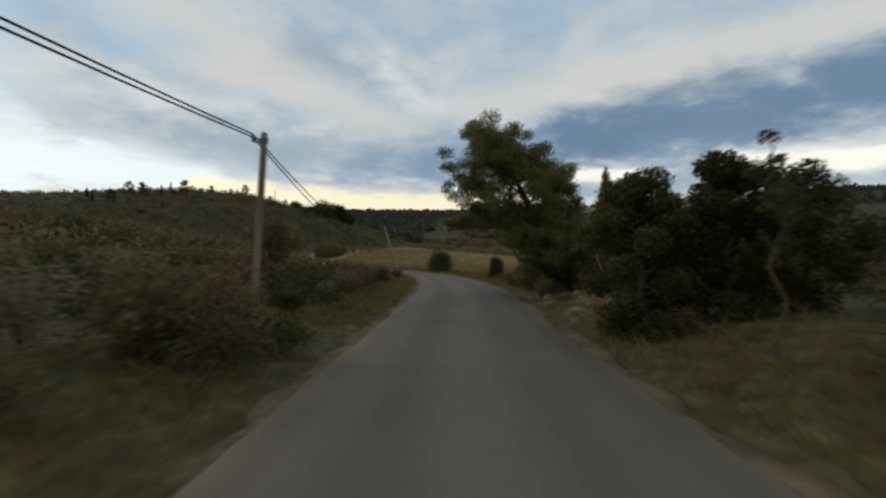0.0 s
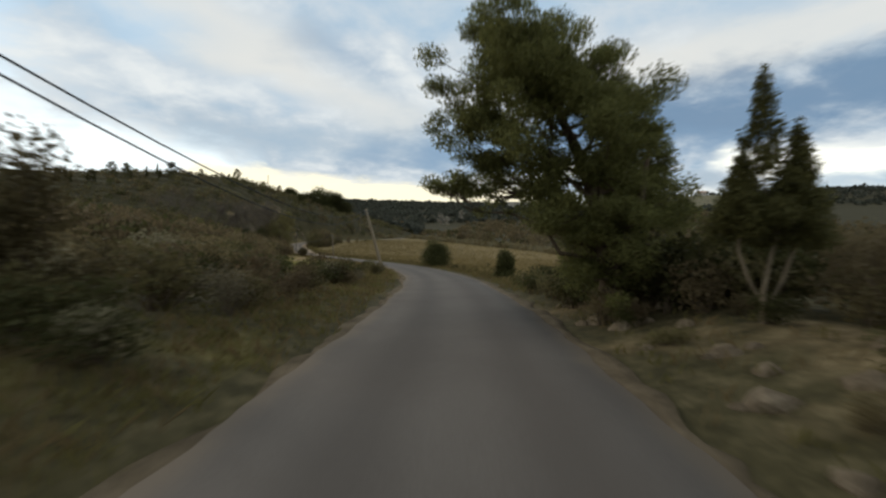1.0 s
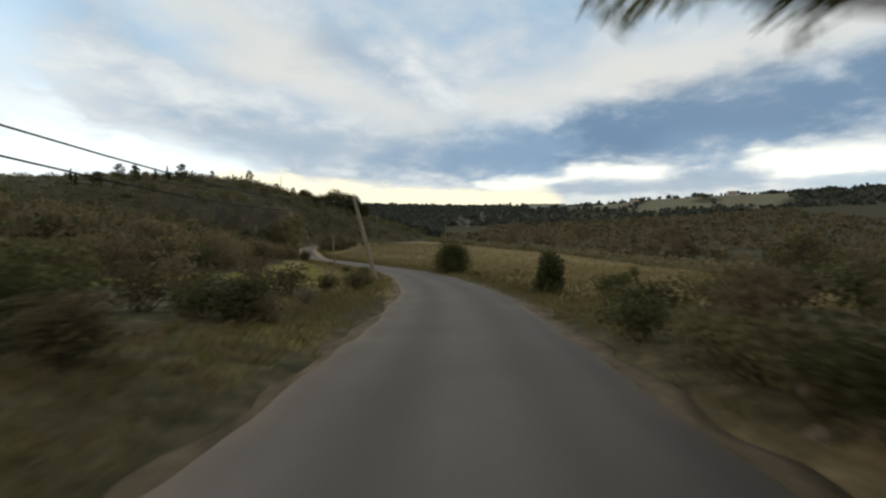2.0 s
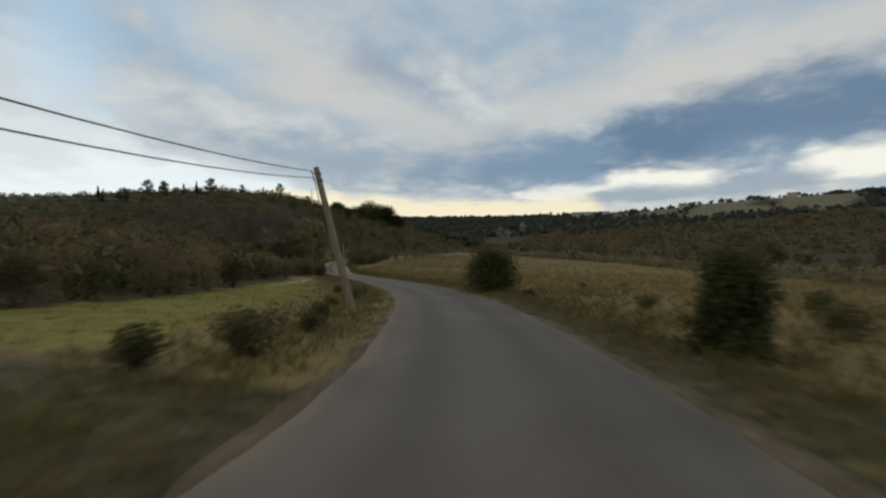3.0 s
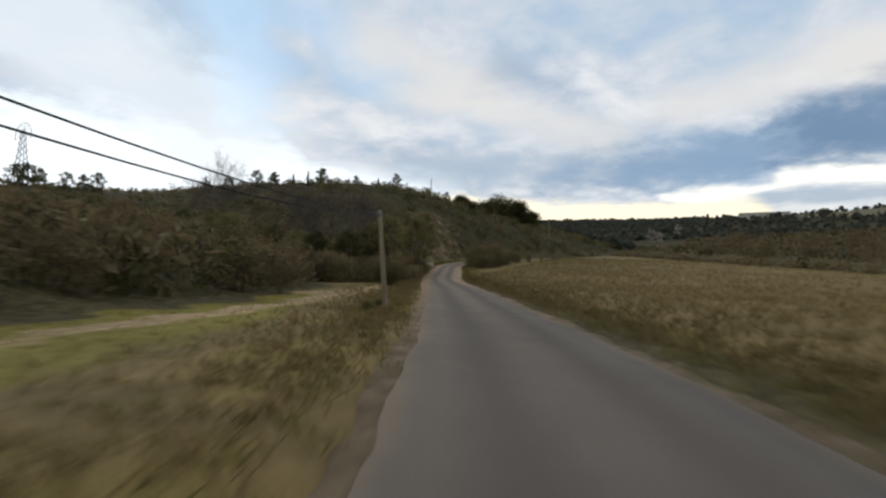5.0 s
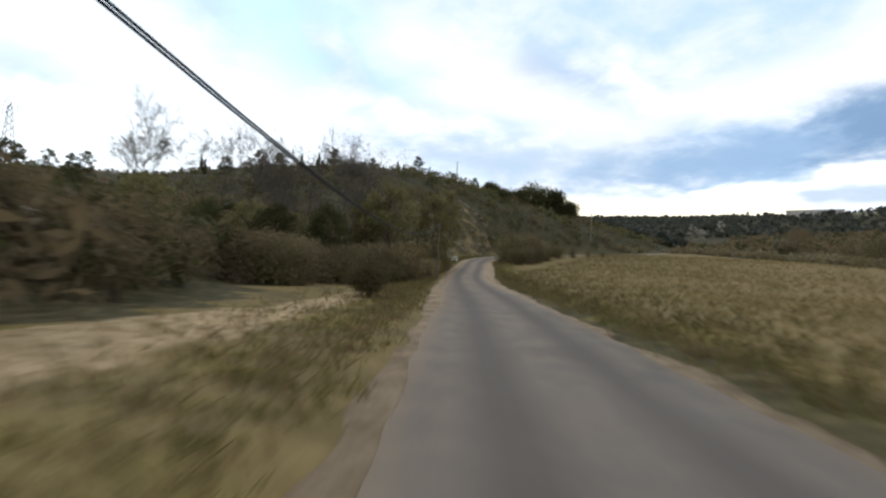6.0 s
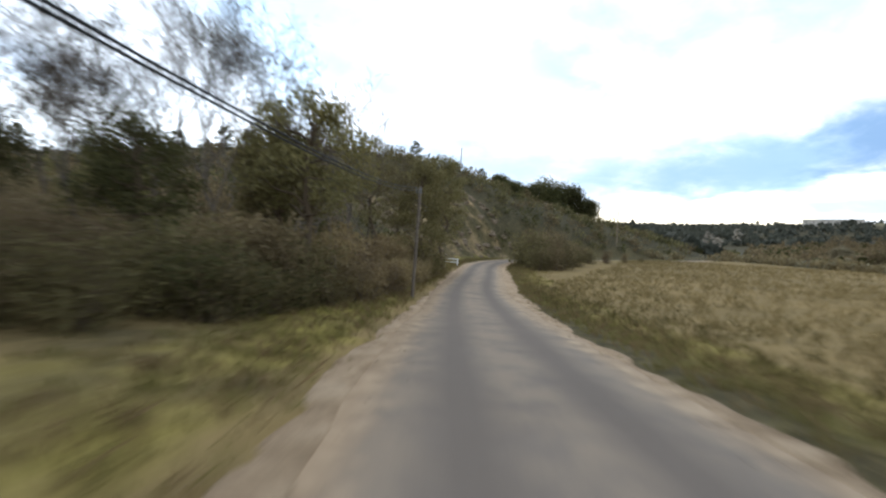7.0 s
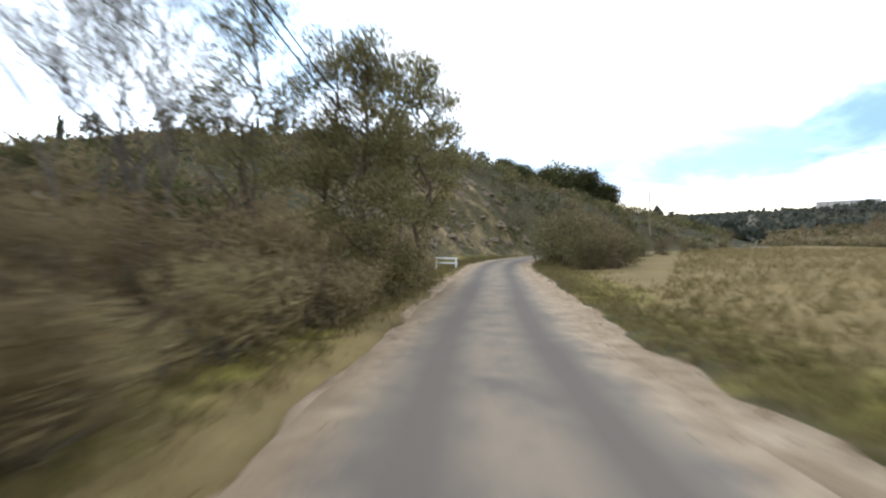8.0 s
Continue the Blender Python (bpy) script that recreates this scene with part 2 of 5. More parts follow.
def asphalt_material():
    m, t, b = material("worn_asphalt", 0.85)
    co = obj_co(t)
    uv = t.nodes.new("ShaderNodeUVMap").outputs[0]
    sep = t.nodes.new("ShaderNodeSeparateXYZ")
    t.links.new(uv, sep.inputs[0])
    fine = noise_tex(t, co, 60.0, 3.0, 0.7)
    patch = noise_tex(t, co, 0.35, 5.0, 0.6, 0.5)
    col = ramp(t, patch, [(0.32, (0.122, 0.098, 0.078)), (0.5, (0.142, 0.115, 0.092)), (0.7, (0.166, 0.136, 0.109))])
    col = mix(t, 0.4, col, ramp(t, fine, [(0.3, (0.072, 0.058, 0.047)), (0.7, (0.205, 0.170, 0.137))]))
    # two darker wheel tracks, and dust between and beside them
    off = math_node(t, "ABSOLUTE", math_node(t, "SUBTRACT", math_node(t, "ABSOLUTE", sep.outputs[0]), 0.85))
    wob = math_node(t, "MULTIPLY_ADD", patch, 0.3, -0.12)
    track = ramp(t, math_node(t, "ADD", off, wob), [(0.15, (1, 1, 1)), (0.65, (0, 0, 0))])
    col = mix(t, math_node(t, "MULTIPLY", track, 0.55), col, (0.094, 0.075, 0.060))
    haze = math_node(t, "MULTIPLY", rise(t, sep.outputs[1], 0.45, 0.6), 0.2)
    col = mix(t, haze, col, (0.27, 0.198, 0.135))
    dust = math_node(t, "MULTIPLY", ramp(t, sep.outputs[1], [(0.42, (0, 0, 0)), (0.62, (1, 1, 1))]), ramp(t, noise_tex(t, co, 1.1, 6.0, 0.65), [(0.34, (0, 0, 0)), (0.58, (1, 1, 1))]))
    edge = rise(t, math_node(t, "ADD", math_node(t, "ABSOLUTE", sep.outputs[0]), math_node(t, "MULTIPLY_ADD", patch, 0.8, -0.4)), 1.7, 2.15)
    # sand spread over the asphalt's edges farther along the road
    spread = ramp(t, sep.outputs[1], [(0.49, (0, 0, 0)), (0.60, (1, 1, 1))])
    grit = noise_tex(t, co, 2.3, 6.0, 0.68)
    reach_in = math_node(t, "ADD", math_node(t, "MULTIPLY_ADD", spread, 0.45, math_node(t, "ABSOLUTE", sep.outputs[0])), math_node(t, "MULTIPLY_ADD", grit, 0.9, -0.45))
    sandy = math_node(t, "MULTIPLY", rise(t, reach_in, 1.72, 2.3), math_node(t, "MINIMUM", math_node(t, "MULTIPLY", spread, 2.0), 1.0))
    n = t.nodes.new("ShaderNodeMath")
    n.operation = "MULTIPLY"
    n.inputs[1].default_value = 0.5
    t.links.new(edge, n.inputs[0])
    col = mix(t, n.outputs[0], col, (0.25, 0.18, 0.115))
    col = mix(t, math_node(t, "MULTIPLY", math_node(t, "MULTIPLY", dust, 0.7), math_node(t, "SUBTRACT", 1.0, track)), col, (0.30, 0.222, 0.145))
    col = mix(t, math_node(t, "MULTIPLY", sandy, 0.92), col, ramp(t, grit, [(0.3, (0.23, 0.154, 0.088)), (0.5, (0.34, 0.236, 0.142)), (0.7, (0.44, 0.32, 0.20))]))
    t.links.new(col, b.inputs["Base Color"])
    bump(t, b, fine, 0.35, 0.01)
    return m


def ground_material():
    m, t, b = material("ground_cover", 0.95)
    co = obj_co(t)

    def zone(name):
        a = t.nodes.new("ShaderNodeAttribute")
        a.attribute_name = name
        return a.outputs["Fac"]
    n1 = noise_tex(t, co, 0.25, 6.0, 0.6)
    n2 = noise_tex(t, co, 2.2, 6.0, 0.68)
    n3 = noise_tex(t, co, 14.0, 4.0, 0.7)
    scrub = ramp(t, n2, [(0.3, (0.035, 0.029, 0.013)), (0.5, (0.075, 0.060, 0.027)), (0.7, (0.14, 0.108, 0.055))])
    green = ramp(t, n2, [(0.3, (0.130, 0.106, 0.020)), (0.5, (0.180, 0.147, 0.030)), (0.72, (0.235, 0.190, 0.046))])
    straw = ramp(t, n2, [(0.28, (0.172, 0.118, 0.047)), (0.5, (0.194, 0.134, 0.054)), (0.72, (0.218, 0.152, 0.063))])
    dirt = ramp(t, n2, [(0.3, (0.20, 0.132, 0.068)), (0.5, (0.34, 0.232, 0.122)), (0.7, (0.46, 0.33, 0.19))])
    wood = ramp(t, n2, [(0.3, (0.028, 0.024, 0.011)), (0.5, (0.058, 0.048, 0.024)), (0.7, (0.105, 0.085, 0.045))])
    wob = math_node(t, "MULTIPLY_ADD", n1, 0.9, -0.45)

    def sel(name):
        return ramp(t, math_node(t, "ADD", zone(name), wob), [(0.35, (0, 0, 0)), (0.65, (1, 1, 1))])
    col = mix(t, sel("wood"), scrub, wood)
    col = mix(t, sel("straw"), col, straw)
    col = mix(t, sel("stubble"), col, ramp(t, n1, [(0.35, (0.125, 0.108, 0.062)), (0.65, (0.19, 0.160, 0.092))]))
    col = mix(t, sel("green"), col, green)
    col = mix(t, sel("dirt"), col, dirt)
    col = mix(t, 0.5, col, mix(t, 1.0, col, ramp(t, n1, [(0.3, (0.6, 0.62, 0.6)), (0.7, (1.35, 1.3, 1.2))]), "MULTIPLY"))
    col = mix(t, 0.3, col, mix(t, 1.0, col, ramp(t, n3, [(0.3, (0.5, 0.5, 0.5)), (0.7, (1.5, 1.5, 1.5))]), "MULTIPLY"))
    t.links.new(col, b.inputs["Base Color"])
    bump(t, b, math_node(t, "ADD", n2, n3), 0.35, 0.05)
    return m


def gravel_material():
    """Brown soil and grit beside the asphalt, sandier farther along the road."""
    m, t, b = material("sandy_gravel", 0.95)
    co = obj_co(t)
    sep = t.nodes.new("ShaderNodeSeparateXYZ")
    t.links.new(t.nodes.new("ShaderNodeUVMap").outputs[0], sep.inputs[0])
    n1, n2, n3 = noise_tex(t, co, 1.3, 6.0, 0.65), noise_tex(t, co, 9.0, 5.0, 0.7), noise_tex(t, co, 70.0, 3.0, 0.7)
    soil = ramp(t, n1, [(0.3, (0.085, 0.061, 0.035)), (0.5, (0.14, 0.102, 0.06)), (0.7, (0.21, 0.155, 0.095))])
    sand = ramp(t, n1, [(0.3, (0.24, 0.160, 0.090)), (0.5, (0.36, 0.250, 0.150)), (0.7, (0.47, 0.345, 0.22))])
    col = mix(t, ramp(t, sep.outputs[1], [(0.42, (0.05, 0.05, 0.05)), (0.58, (1, 1, 1))]), soil, sand)
    col = mix(t, 0.55, col, mix(t, 1.0, col, ramp(t, n2, [(0.3, (0.55, 0.55, 0.55)), (0.7, (1.4, 1.4, 1.4))]), "MULTIPLY"))
    col = mix(t, 0.45, col, mix(t, 1.0, col, ramp(t, n3, [(0.3, (0.5, 0.5, 0.5)), (0.7, (1.5, 1.5, 1.5))]), "MULTIPLY"))
    t.links.new(col, b.inputs["Base Color"])
    bump(t, b, math_node(t, "ADD", n2, n3), 0.8, 0.03)
    return m


M_GRAVEL = gravel_material()
M_ASPHALT = asphalt_material()
M_GROUND = ground_material()

# ---------------------------------------------------------------- plan
# centre line of the road: x, y, z
LINE = [(-0.6, -60, 0), (0.0, -15, 0), (0.35, 6, 0), (0.68, 15, 0), (0.78, 25, 0), (0.3, 36, 0), (-1.0, 45, 0), (-2.75, 53, 0),
        (-5.3, 61, 0.0), (-9.4, 71, 0.0), (-14.3, 81.5, 0.02), (-19.6, 93, 0.04), (-24.3, 102.5, 0.05), (-28.6, 111.5, 0.09),
        (-32.6, 120.5, 0.34), (-36.6, 131, 0.92), (-40.4, 141, 1.6), (-43.2, 150, 2.2), (-44.4, 158, 2.75), (-43.6, 167, 3.4),
        (-40.0, 178, 4.0), (-34.0, 190, 4.8), (-26.0, 203, 5.6), (-16, 220, 7.0)]
# foot of the hill beside the road
FOOT = [(-90, -120), (-52, -20), (-40, 10), (-23.5, 30), (-15.6, 44), (-17.0, 56), (-20.4, 67), (-23.8, 81), (-30.5, 91), (-42, 104), (-44.5, 122), (-47, 135), (-49, 148), (-50, 158),
        (-49.5, 168), (-46, 182), (-40, 196), (-31, 212), (-18, 240), (-4, 290), (6, 380)]


def smooth_line(points, step=1.0):
    p = np.array(points, float)
    if p.shape[1] == 2:
        p = np.column_stack([p, np.zeros(len(p))])
    out = []
    for i in range(len(p) - 1):
        a, b, c, d = p[max(i - 1, 0)], p[i], p[i + 1], p[min(i + 2, len(p) - 1)]
        k = max(2, int(np.linalg.norm(c - b) / step))
        for u in np.arange(k) / k:
            out.append(0.5 * (2 * b + (c - a) * u + (2 * a - 5 * b + 4 * c - d) * u * u + (3 * b - a - 3 * c + d) * u ** 3))
    out.append(p[-1])
    return np.array(out)


ROAD = smooth_line(LINE)
FEET = smooth_line(FOOT, 3.0)


def side_of(line, x, y):
    """Signed distance to a line (positive to its left), and the index of its nearest point."""
    x, y = np.asarray(x, float), np.asarray(y, float)
    best, idx = np.full(x.shape, 1e9), np.zeros(x.shape, int)
    for i in range(len(line)):
        d = (x - line[i, 0]) ** 2 + (y - line[i, 1]) ** 2
        m = d < best
        best[m], idx[m] = d[m], i
    j = np.clip(idx, 0, len(line) - 2)
    t = line[j + 1, :2] - line[j, :2]
    t = t / np.linalg.norm(t, axis=-1)[..., None]
    cross = t[..., 0] * (y - line[j, 1]) - t[..., 1] * (x - line[j, 0])
    return np.sqrt(best) * np.sign(cross), idx


def wave(x, y, s):
    return (np.sin(x / s + 1.3 * np.sin(y / s * 0.7)) + np.sin(y / s * 1.1 + 1.7 * np.sin(x / s * 0.6 + 2.0)) + np.sin((x + y) / s * 0.53 + 0.7)) / 3


def step01(v, a, b):
    u = np.clip((v - a) / (b - a), 0, 1)
    return u * u * (3 - 2 * u)


def ground_z(x, y, cut=True):
    x, y = np.asarray(x, float), np.asarray(y, float)
    d, i = side_of(ROAD, x, y)
    rz = ROAD[i, 2]
    run = y + 0.25 * np.maximum(x, 0)
    floor_z = np.interp(run, [80, 110, 150, 200, 300, 540, 800, 1100, 1600, 2300, 3600], [0, 0.3, 2.2, 5.5, 12, 30, 60, 98, 156, 215, 225])
    floor_z = floor_z + 34 * np.exp(-(((x - 560) / 330) ** 2 + ((y - 760) / 330) ** 2)) + wave(x, y, 60) * np.clip((run - 140) / 150, 0, 3) * 1.2
    floor_z = floor_z + 10 * np.exp(-(((x - 150) / 110) ** 2 + ((y - 750) / 90) ** 2))
    floor_z = floor_z + 10 * np.exp(-(((x - 320) / 120) ** 2 + ((y - 850) / 110) ** 2)) + 12 * np.exp(-(((x - 650) / 120) ** 2 + ((y - 740) / 150) ** 2))
    near = 1 - step01(np.abs(d), 4, 22)
    z = floor_z * (1 - near) + rz * near
    h, k = side_of(FEET, x, y)
    steep = np.interp(FEET[k, 1], [60, 120, 150, 168, 185, 200, 222, 260], [66, 48, 30, 20, 17, 24, 42, 38])
    top = np.interp(FEET[k, 1], [0, 60, 100, 122, 140, 180, 224, 246, 270, 400], [12, 12, 12, 15, 20.5, 24, 24, 15, 3, 0])
    hill = np.where(h > 0, top * (1 - np.exp(-np.maximum(h, 0) / steep)), 0)
    hill = hill * (1 + 0.10 * wave(x, y, 23)) * step01(h, 0, 6) * (1 - step01(y, 330, 460))
    z = z + hill - np.where(h > 0, floor_z * (1 - near) * step01(h, 20, 120) * 0.75 * (1 - step01(y, 300, 460)), 0)
    z = z - 2.4 * np.exp(-(((x + 118) / 17) ** 2 + ((y - 131) / 15) ** 2))
    z = z - 2.6 * np.exp(-(((x + 129) / 13) ** 2 + ((y - 144) / 13) ** 2))
    z = z - 5.2 * np.exp(-(((x + 91) / 22) ** 2 + ((y - 131) / 16) ** 2)) - 1.6 * np.exp(-(((x + 89) / 16) ** 2 + ((y - 158) / 14) ** 2))
    # broken rock above the bend
    rough = step01(h, 0.5, 3) * (1 - step01(h, 13, 18)) * step01(y, 141, 146) * (1 - step01(y, 174, 180))
    z = z + rough * (0.55 * np.abs(wave(x, y, 1.3)) + 0.35 * wave(x + 3, y, 0.8) + 0.5 * wave(x, y + 5, 3.1))
    # banks beside the road, small lumps in the fields
    ad = np.abs(d)
    bank_r = np.where(d < 0, np.interp(y, [-10, 4, 14, 24, 32, 38], [0.7, 0.7, 0.55, 0.5, 0.2, 0.0]), 0) * step01(ad, 2.6, 5.5)
    bank_l = np.where(d > 0, np.interp(y, [-10, 2, 20, 34, 46], [0.35, 0.35, 0.3, 0.1, 0.0]), 0) * step01(ad, 2.5, 5.0)
    z = z + bank_r + bank_l + 0.10 * wave(x, y, 2.3) * step01(ad, 3, 6) + 0.05 * wave(x + 7, y, 0.9) * step01(ad, 2.6, 4)
    if cut:
        edge = shoulder(d, y)
        z = np.where(ad < edge + 0.35, rz - 0.16 + (z - rz + 0.16) * step01(ad, edge - 0.3, edge + 0.35), z)
    return z


def shoulder(d, y):
    """Half the width of the road with its shoulder, on the side of d."""
    return np.where(d < 0, np.interp(y, [60, 85, 98, 108, 128, 139, 150], [2.3, 2.3, 2.25, 2.45, 2.95, 2.5, 2.4]), np.interp(y, [60, 85, 97, 102, 109, 128, 150], [2.3, 2.35, 2.6, 2.5, 2.2, 2.2, 2.3]))


def field_edge(y):
    """The far side of the dry field, as x for each y."""
    return np.interp(y, [35, 60, 95, 142, 190, 215, 230], [17, 26, 33, 27, 2, -14, -60])


def far_field(x, y):
    """Pale stubble fields on the far ridge, parted by hedges."""
    az, r = np.degrees(np.arctan2(x, y - 30)), np.hypot(x, y - 30) + 14 * wave(x, y, 40)
    parted = (np.abs(az - 19.2 - 0.006 * (r - 750)) < 0.4) | (np.abs(az - 26.5 + 0.01 * (r - 800)) < 0.35) | (np.abs(r - 790 - 3 * az) < 9) | (np.abs(az - 14.2) < 0.3)
    return (az > 11.5) & (az < 33.5) & (r > np.interp(az, [11, 18, 20, 34], [700, 690, 660, 690])) & (r < 960) & ~parted


def gz(x, y):
    return float(ground_z(np.array([x]), np.array([y]))[0])


def road_point(s_y, off):
    """A point off metres to the right of the centre line where it passes y = s_y."""
    i = int(np.argmin(np.abs(ROAD[:, 1] - s_y)))
    t = ROAD[min(i + 1, len(ROAD) - 1), :2] - ROAD[max(i - 1, 0), :2]
    t = t / np.linalg.norm(t)
    return ROAD[i, 0] + t[1] * off, ROAD[i, 1] - t[0] * off


# ---------------------------------------------------------------- mesh helpers


def np_mesh(name, v, f, mat, smooth=False):
    v, f = np.asarray(v, np.float32), np.asarray(f, np.int32)
    me = bpy.data.meshes.new(name)
    me.vertices.add(len(v))
    me.vertices.foreach_set("co", v.ravel())
    me.loops.add(f.size)
    me.loops.foreach_set("vertex_index", f.ravel())
    me.polygons.add(len(f))
    me.polygons.foreach_set("loop_start", np.arange(0, f.size, f.shape[1], dtype=np.int32))
    if smooth:
        me.polygons.foreach_set("use_smooth", np.ones(len(f), bool))
    me.update(calc_edges=True)
    me.validate()
    me.materials.append(mat)
    return me


def part(name, data, parent, label=""):
    ob = new(name, data)
    ob.parent = parent
    if label:
        ob["label"] = label
    return ob


def thing(name, x, y, z, label, category, group="", turn=0.0, scale=1.0):
    ob = new(name)
    ob.empty_display_size = 0.2
    ob.matrix_basis = pose(x, y, z, 0, 0, turn) @ Matrix.Scale(scale, 4)
    return tagged(ob, label, category, group)


def bm_mesh(name, bm, mat, smooth=True):
    me = bpy.data.meshes.new(name)
    bm.to_mesh(me)
    bm.free()
    if smooth:
        me.polygons.foreach_set("use_smooth", np.ones(len(me.polygons), bool))
    me.materials.append(mat)
    return me


def leaves(rng, pts, length, width, up=0.0):
    """Rhombic leaves at the given points, turned at random."""
    n = len(pts)
    a = rng.normal(size=(n, 3))
    a[:, 2] = a[:, 2] * (1 - 0.5 * up) + up
    a /= np.linalg.norm(a, axis=1)[:, None]
    b = np.cross(a, rng.normal(size=(n, 3)))
    b /= np.linalg.norm(b, axis=1)[:, None]
    l = (length * rng.uniform(0.6, 1.35, n))[:, None]
    w = (width * rng.uniform(0.6, 1.35, n))[:, None]
    v = np.stack([pts - a * l / 2, pts + b * w / 2, pts + a * l / 2, pts - b * w / 2], 1).reshape(-1, 3)
    return v, np.arange(4 * n).reshape(n, 4)


def lobes_points(rng, lobes, n, shell=0.45):
    """Points in and near the skin of ellipsoids (x, y, z, rx, ry, rz), more of them in the larger ones."""
    lobes = np.array(lobes, float)
    vol = (lobes[:, 3] * lobes[:, 4] * lobes[:, 5]) ** 0.67
    k = rng.choice(len(lobes), n, p=vol / vol.sum())
    u = rng.normal(size=(n, 3))
    u /= np.linalg.norm(u, axis=1)[:, None]
    r = rng.uniform(0, 1, n) ** shell
    lump = 1 + 0.22 * np.sin(u[:, 0] * 5 + k) * np.sin(u[:, 1] * 6 + 2 * k) * np.sin(u[:, 2] * 5)
    return lobes[k, :3] + u * lobes[k, 3:] * (r * lump)[:, None]


def tube(path, radii, sides=6):
    """Vertices and quads of a tapering tube along a path."""
    path = np.asarray(path, float)
    v, f = [], []
    for i, p in enumerate(path):
        t = path[min(i + 1, len(path) - 1)] - path[max(i - 1, 0)]
        t = t / (np.linalg.norm(t) + 1e-9)
        a = np.cross(t, (0.31, 0.95, 0.05) if abs(t[2]) > 0.9 else (0, 0, 1))
        a /= np.linalg.norm(a)
        b = np.cross(t, a)
        for k in range(sides):
            g = 2 * math.pi * k / sides
            v.append(p + radii[i] * (math.cos(g) * a + math.sin(g) * b))
    for i in range(len(path) - 1):
        for k in range(sides):
            f.append((i * sides + k, i * sides + (k + 1) % sides, (i + 1) * sides + (k + 1) % sides, (i + 1) * sides + k))
    return np.array(v), np.array(f)


def merged(pieces):
    vs, fs, n = [], [], 0
    for v, f in pieces:
        vs.append(v)
        fs.append(f + n)
        n += len(v)
    return np.concatenate(vs), np.concatenate(fs)


def joined(tubes):
    """Tubes merged into one piece: each is tied by a small web to the wood before it."""
    vs, fs = [np.asarray(tubes[0][0])], [np.asarray(tubes[0][1])]
    n = len(vs[0])
    for v, f in tubes[1:]:
        have = np.concatenate(vs) if len(vs) > 1 else vs[0]
        vs = [have]
        k = np.argsort(((have - v[0]) ** 2).sum(1))[:2]
        fs.append(f + n)
        fs.append(np.array([(n, n + 1, k[0], k[1])]))
        vs.append(v)
        n += len(v)
    return np.concatenate(vs), np.concatenate(fs)


def bent(rng, a, b, k=5, wob=0.08):
    a, b = np.array(a, float), np.array(b, float)
    u = np.linspace(0, 1, k)[:, None]
    p = a + (b - a) * u
    off = rng.normal(size=(k, 3)) * wob * np.linalg.norm(b - a)
    off[0] = off[-1] = 0
    return p + off


def branching(rng, start, way, length, radius, depth, out, tips, spread=0.55, thin=0.62, low=0.003, kids=(2, 4)):
    end = np.array(start) + way * length
    path = bent(rng, start, end, 4, 0.06)
    r2 = max(radius * thin, low)
    out.append(tube(path, np.linspace(radius, r2, 4), 5 if radius > 0.03 else 3))
    if depth == 0:
        tips.append(end)
        return
    for _ in range(rng.integers(*kids) + 1):
        w = way + rng.normal(size=3) * spread + np.array((0, 0, 0.16))
        w /= np.linalg.norm(w)
        at = path[rng.integers(2, 4)]
        branching(rng, at, w, length * rng.uniform(0.55, 0.82), r2 * rng.uniform(0.55, 0.85), depth - 1, out, tips, spread, thin, low, kids)


# ---------------------------------------------------------------- ground, road


def axis(lo, hi, step, far_lo, far_hi, grow=1.13):
    v = list(np.arange(lo, hi + step / 2, step))
    s = step
    while v[-1] < far_hi:
        s = min(s * grow, 60)
        v.append(v[-1] + s)
    s = step
    while v[0] > far_lo:
        s = min(s * grow, 60)
        v.insert(0, v[0] - s)
    return np.array(v)


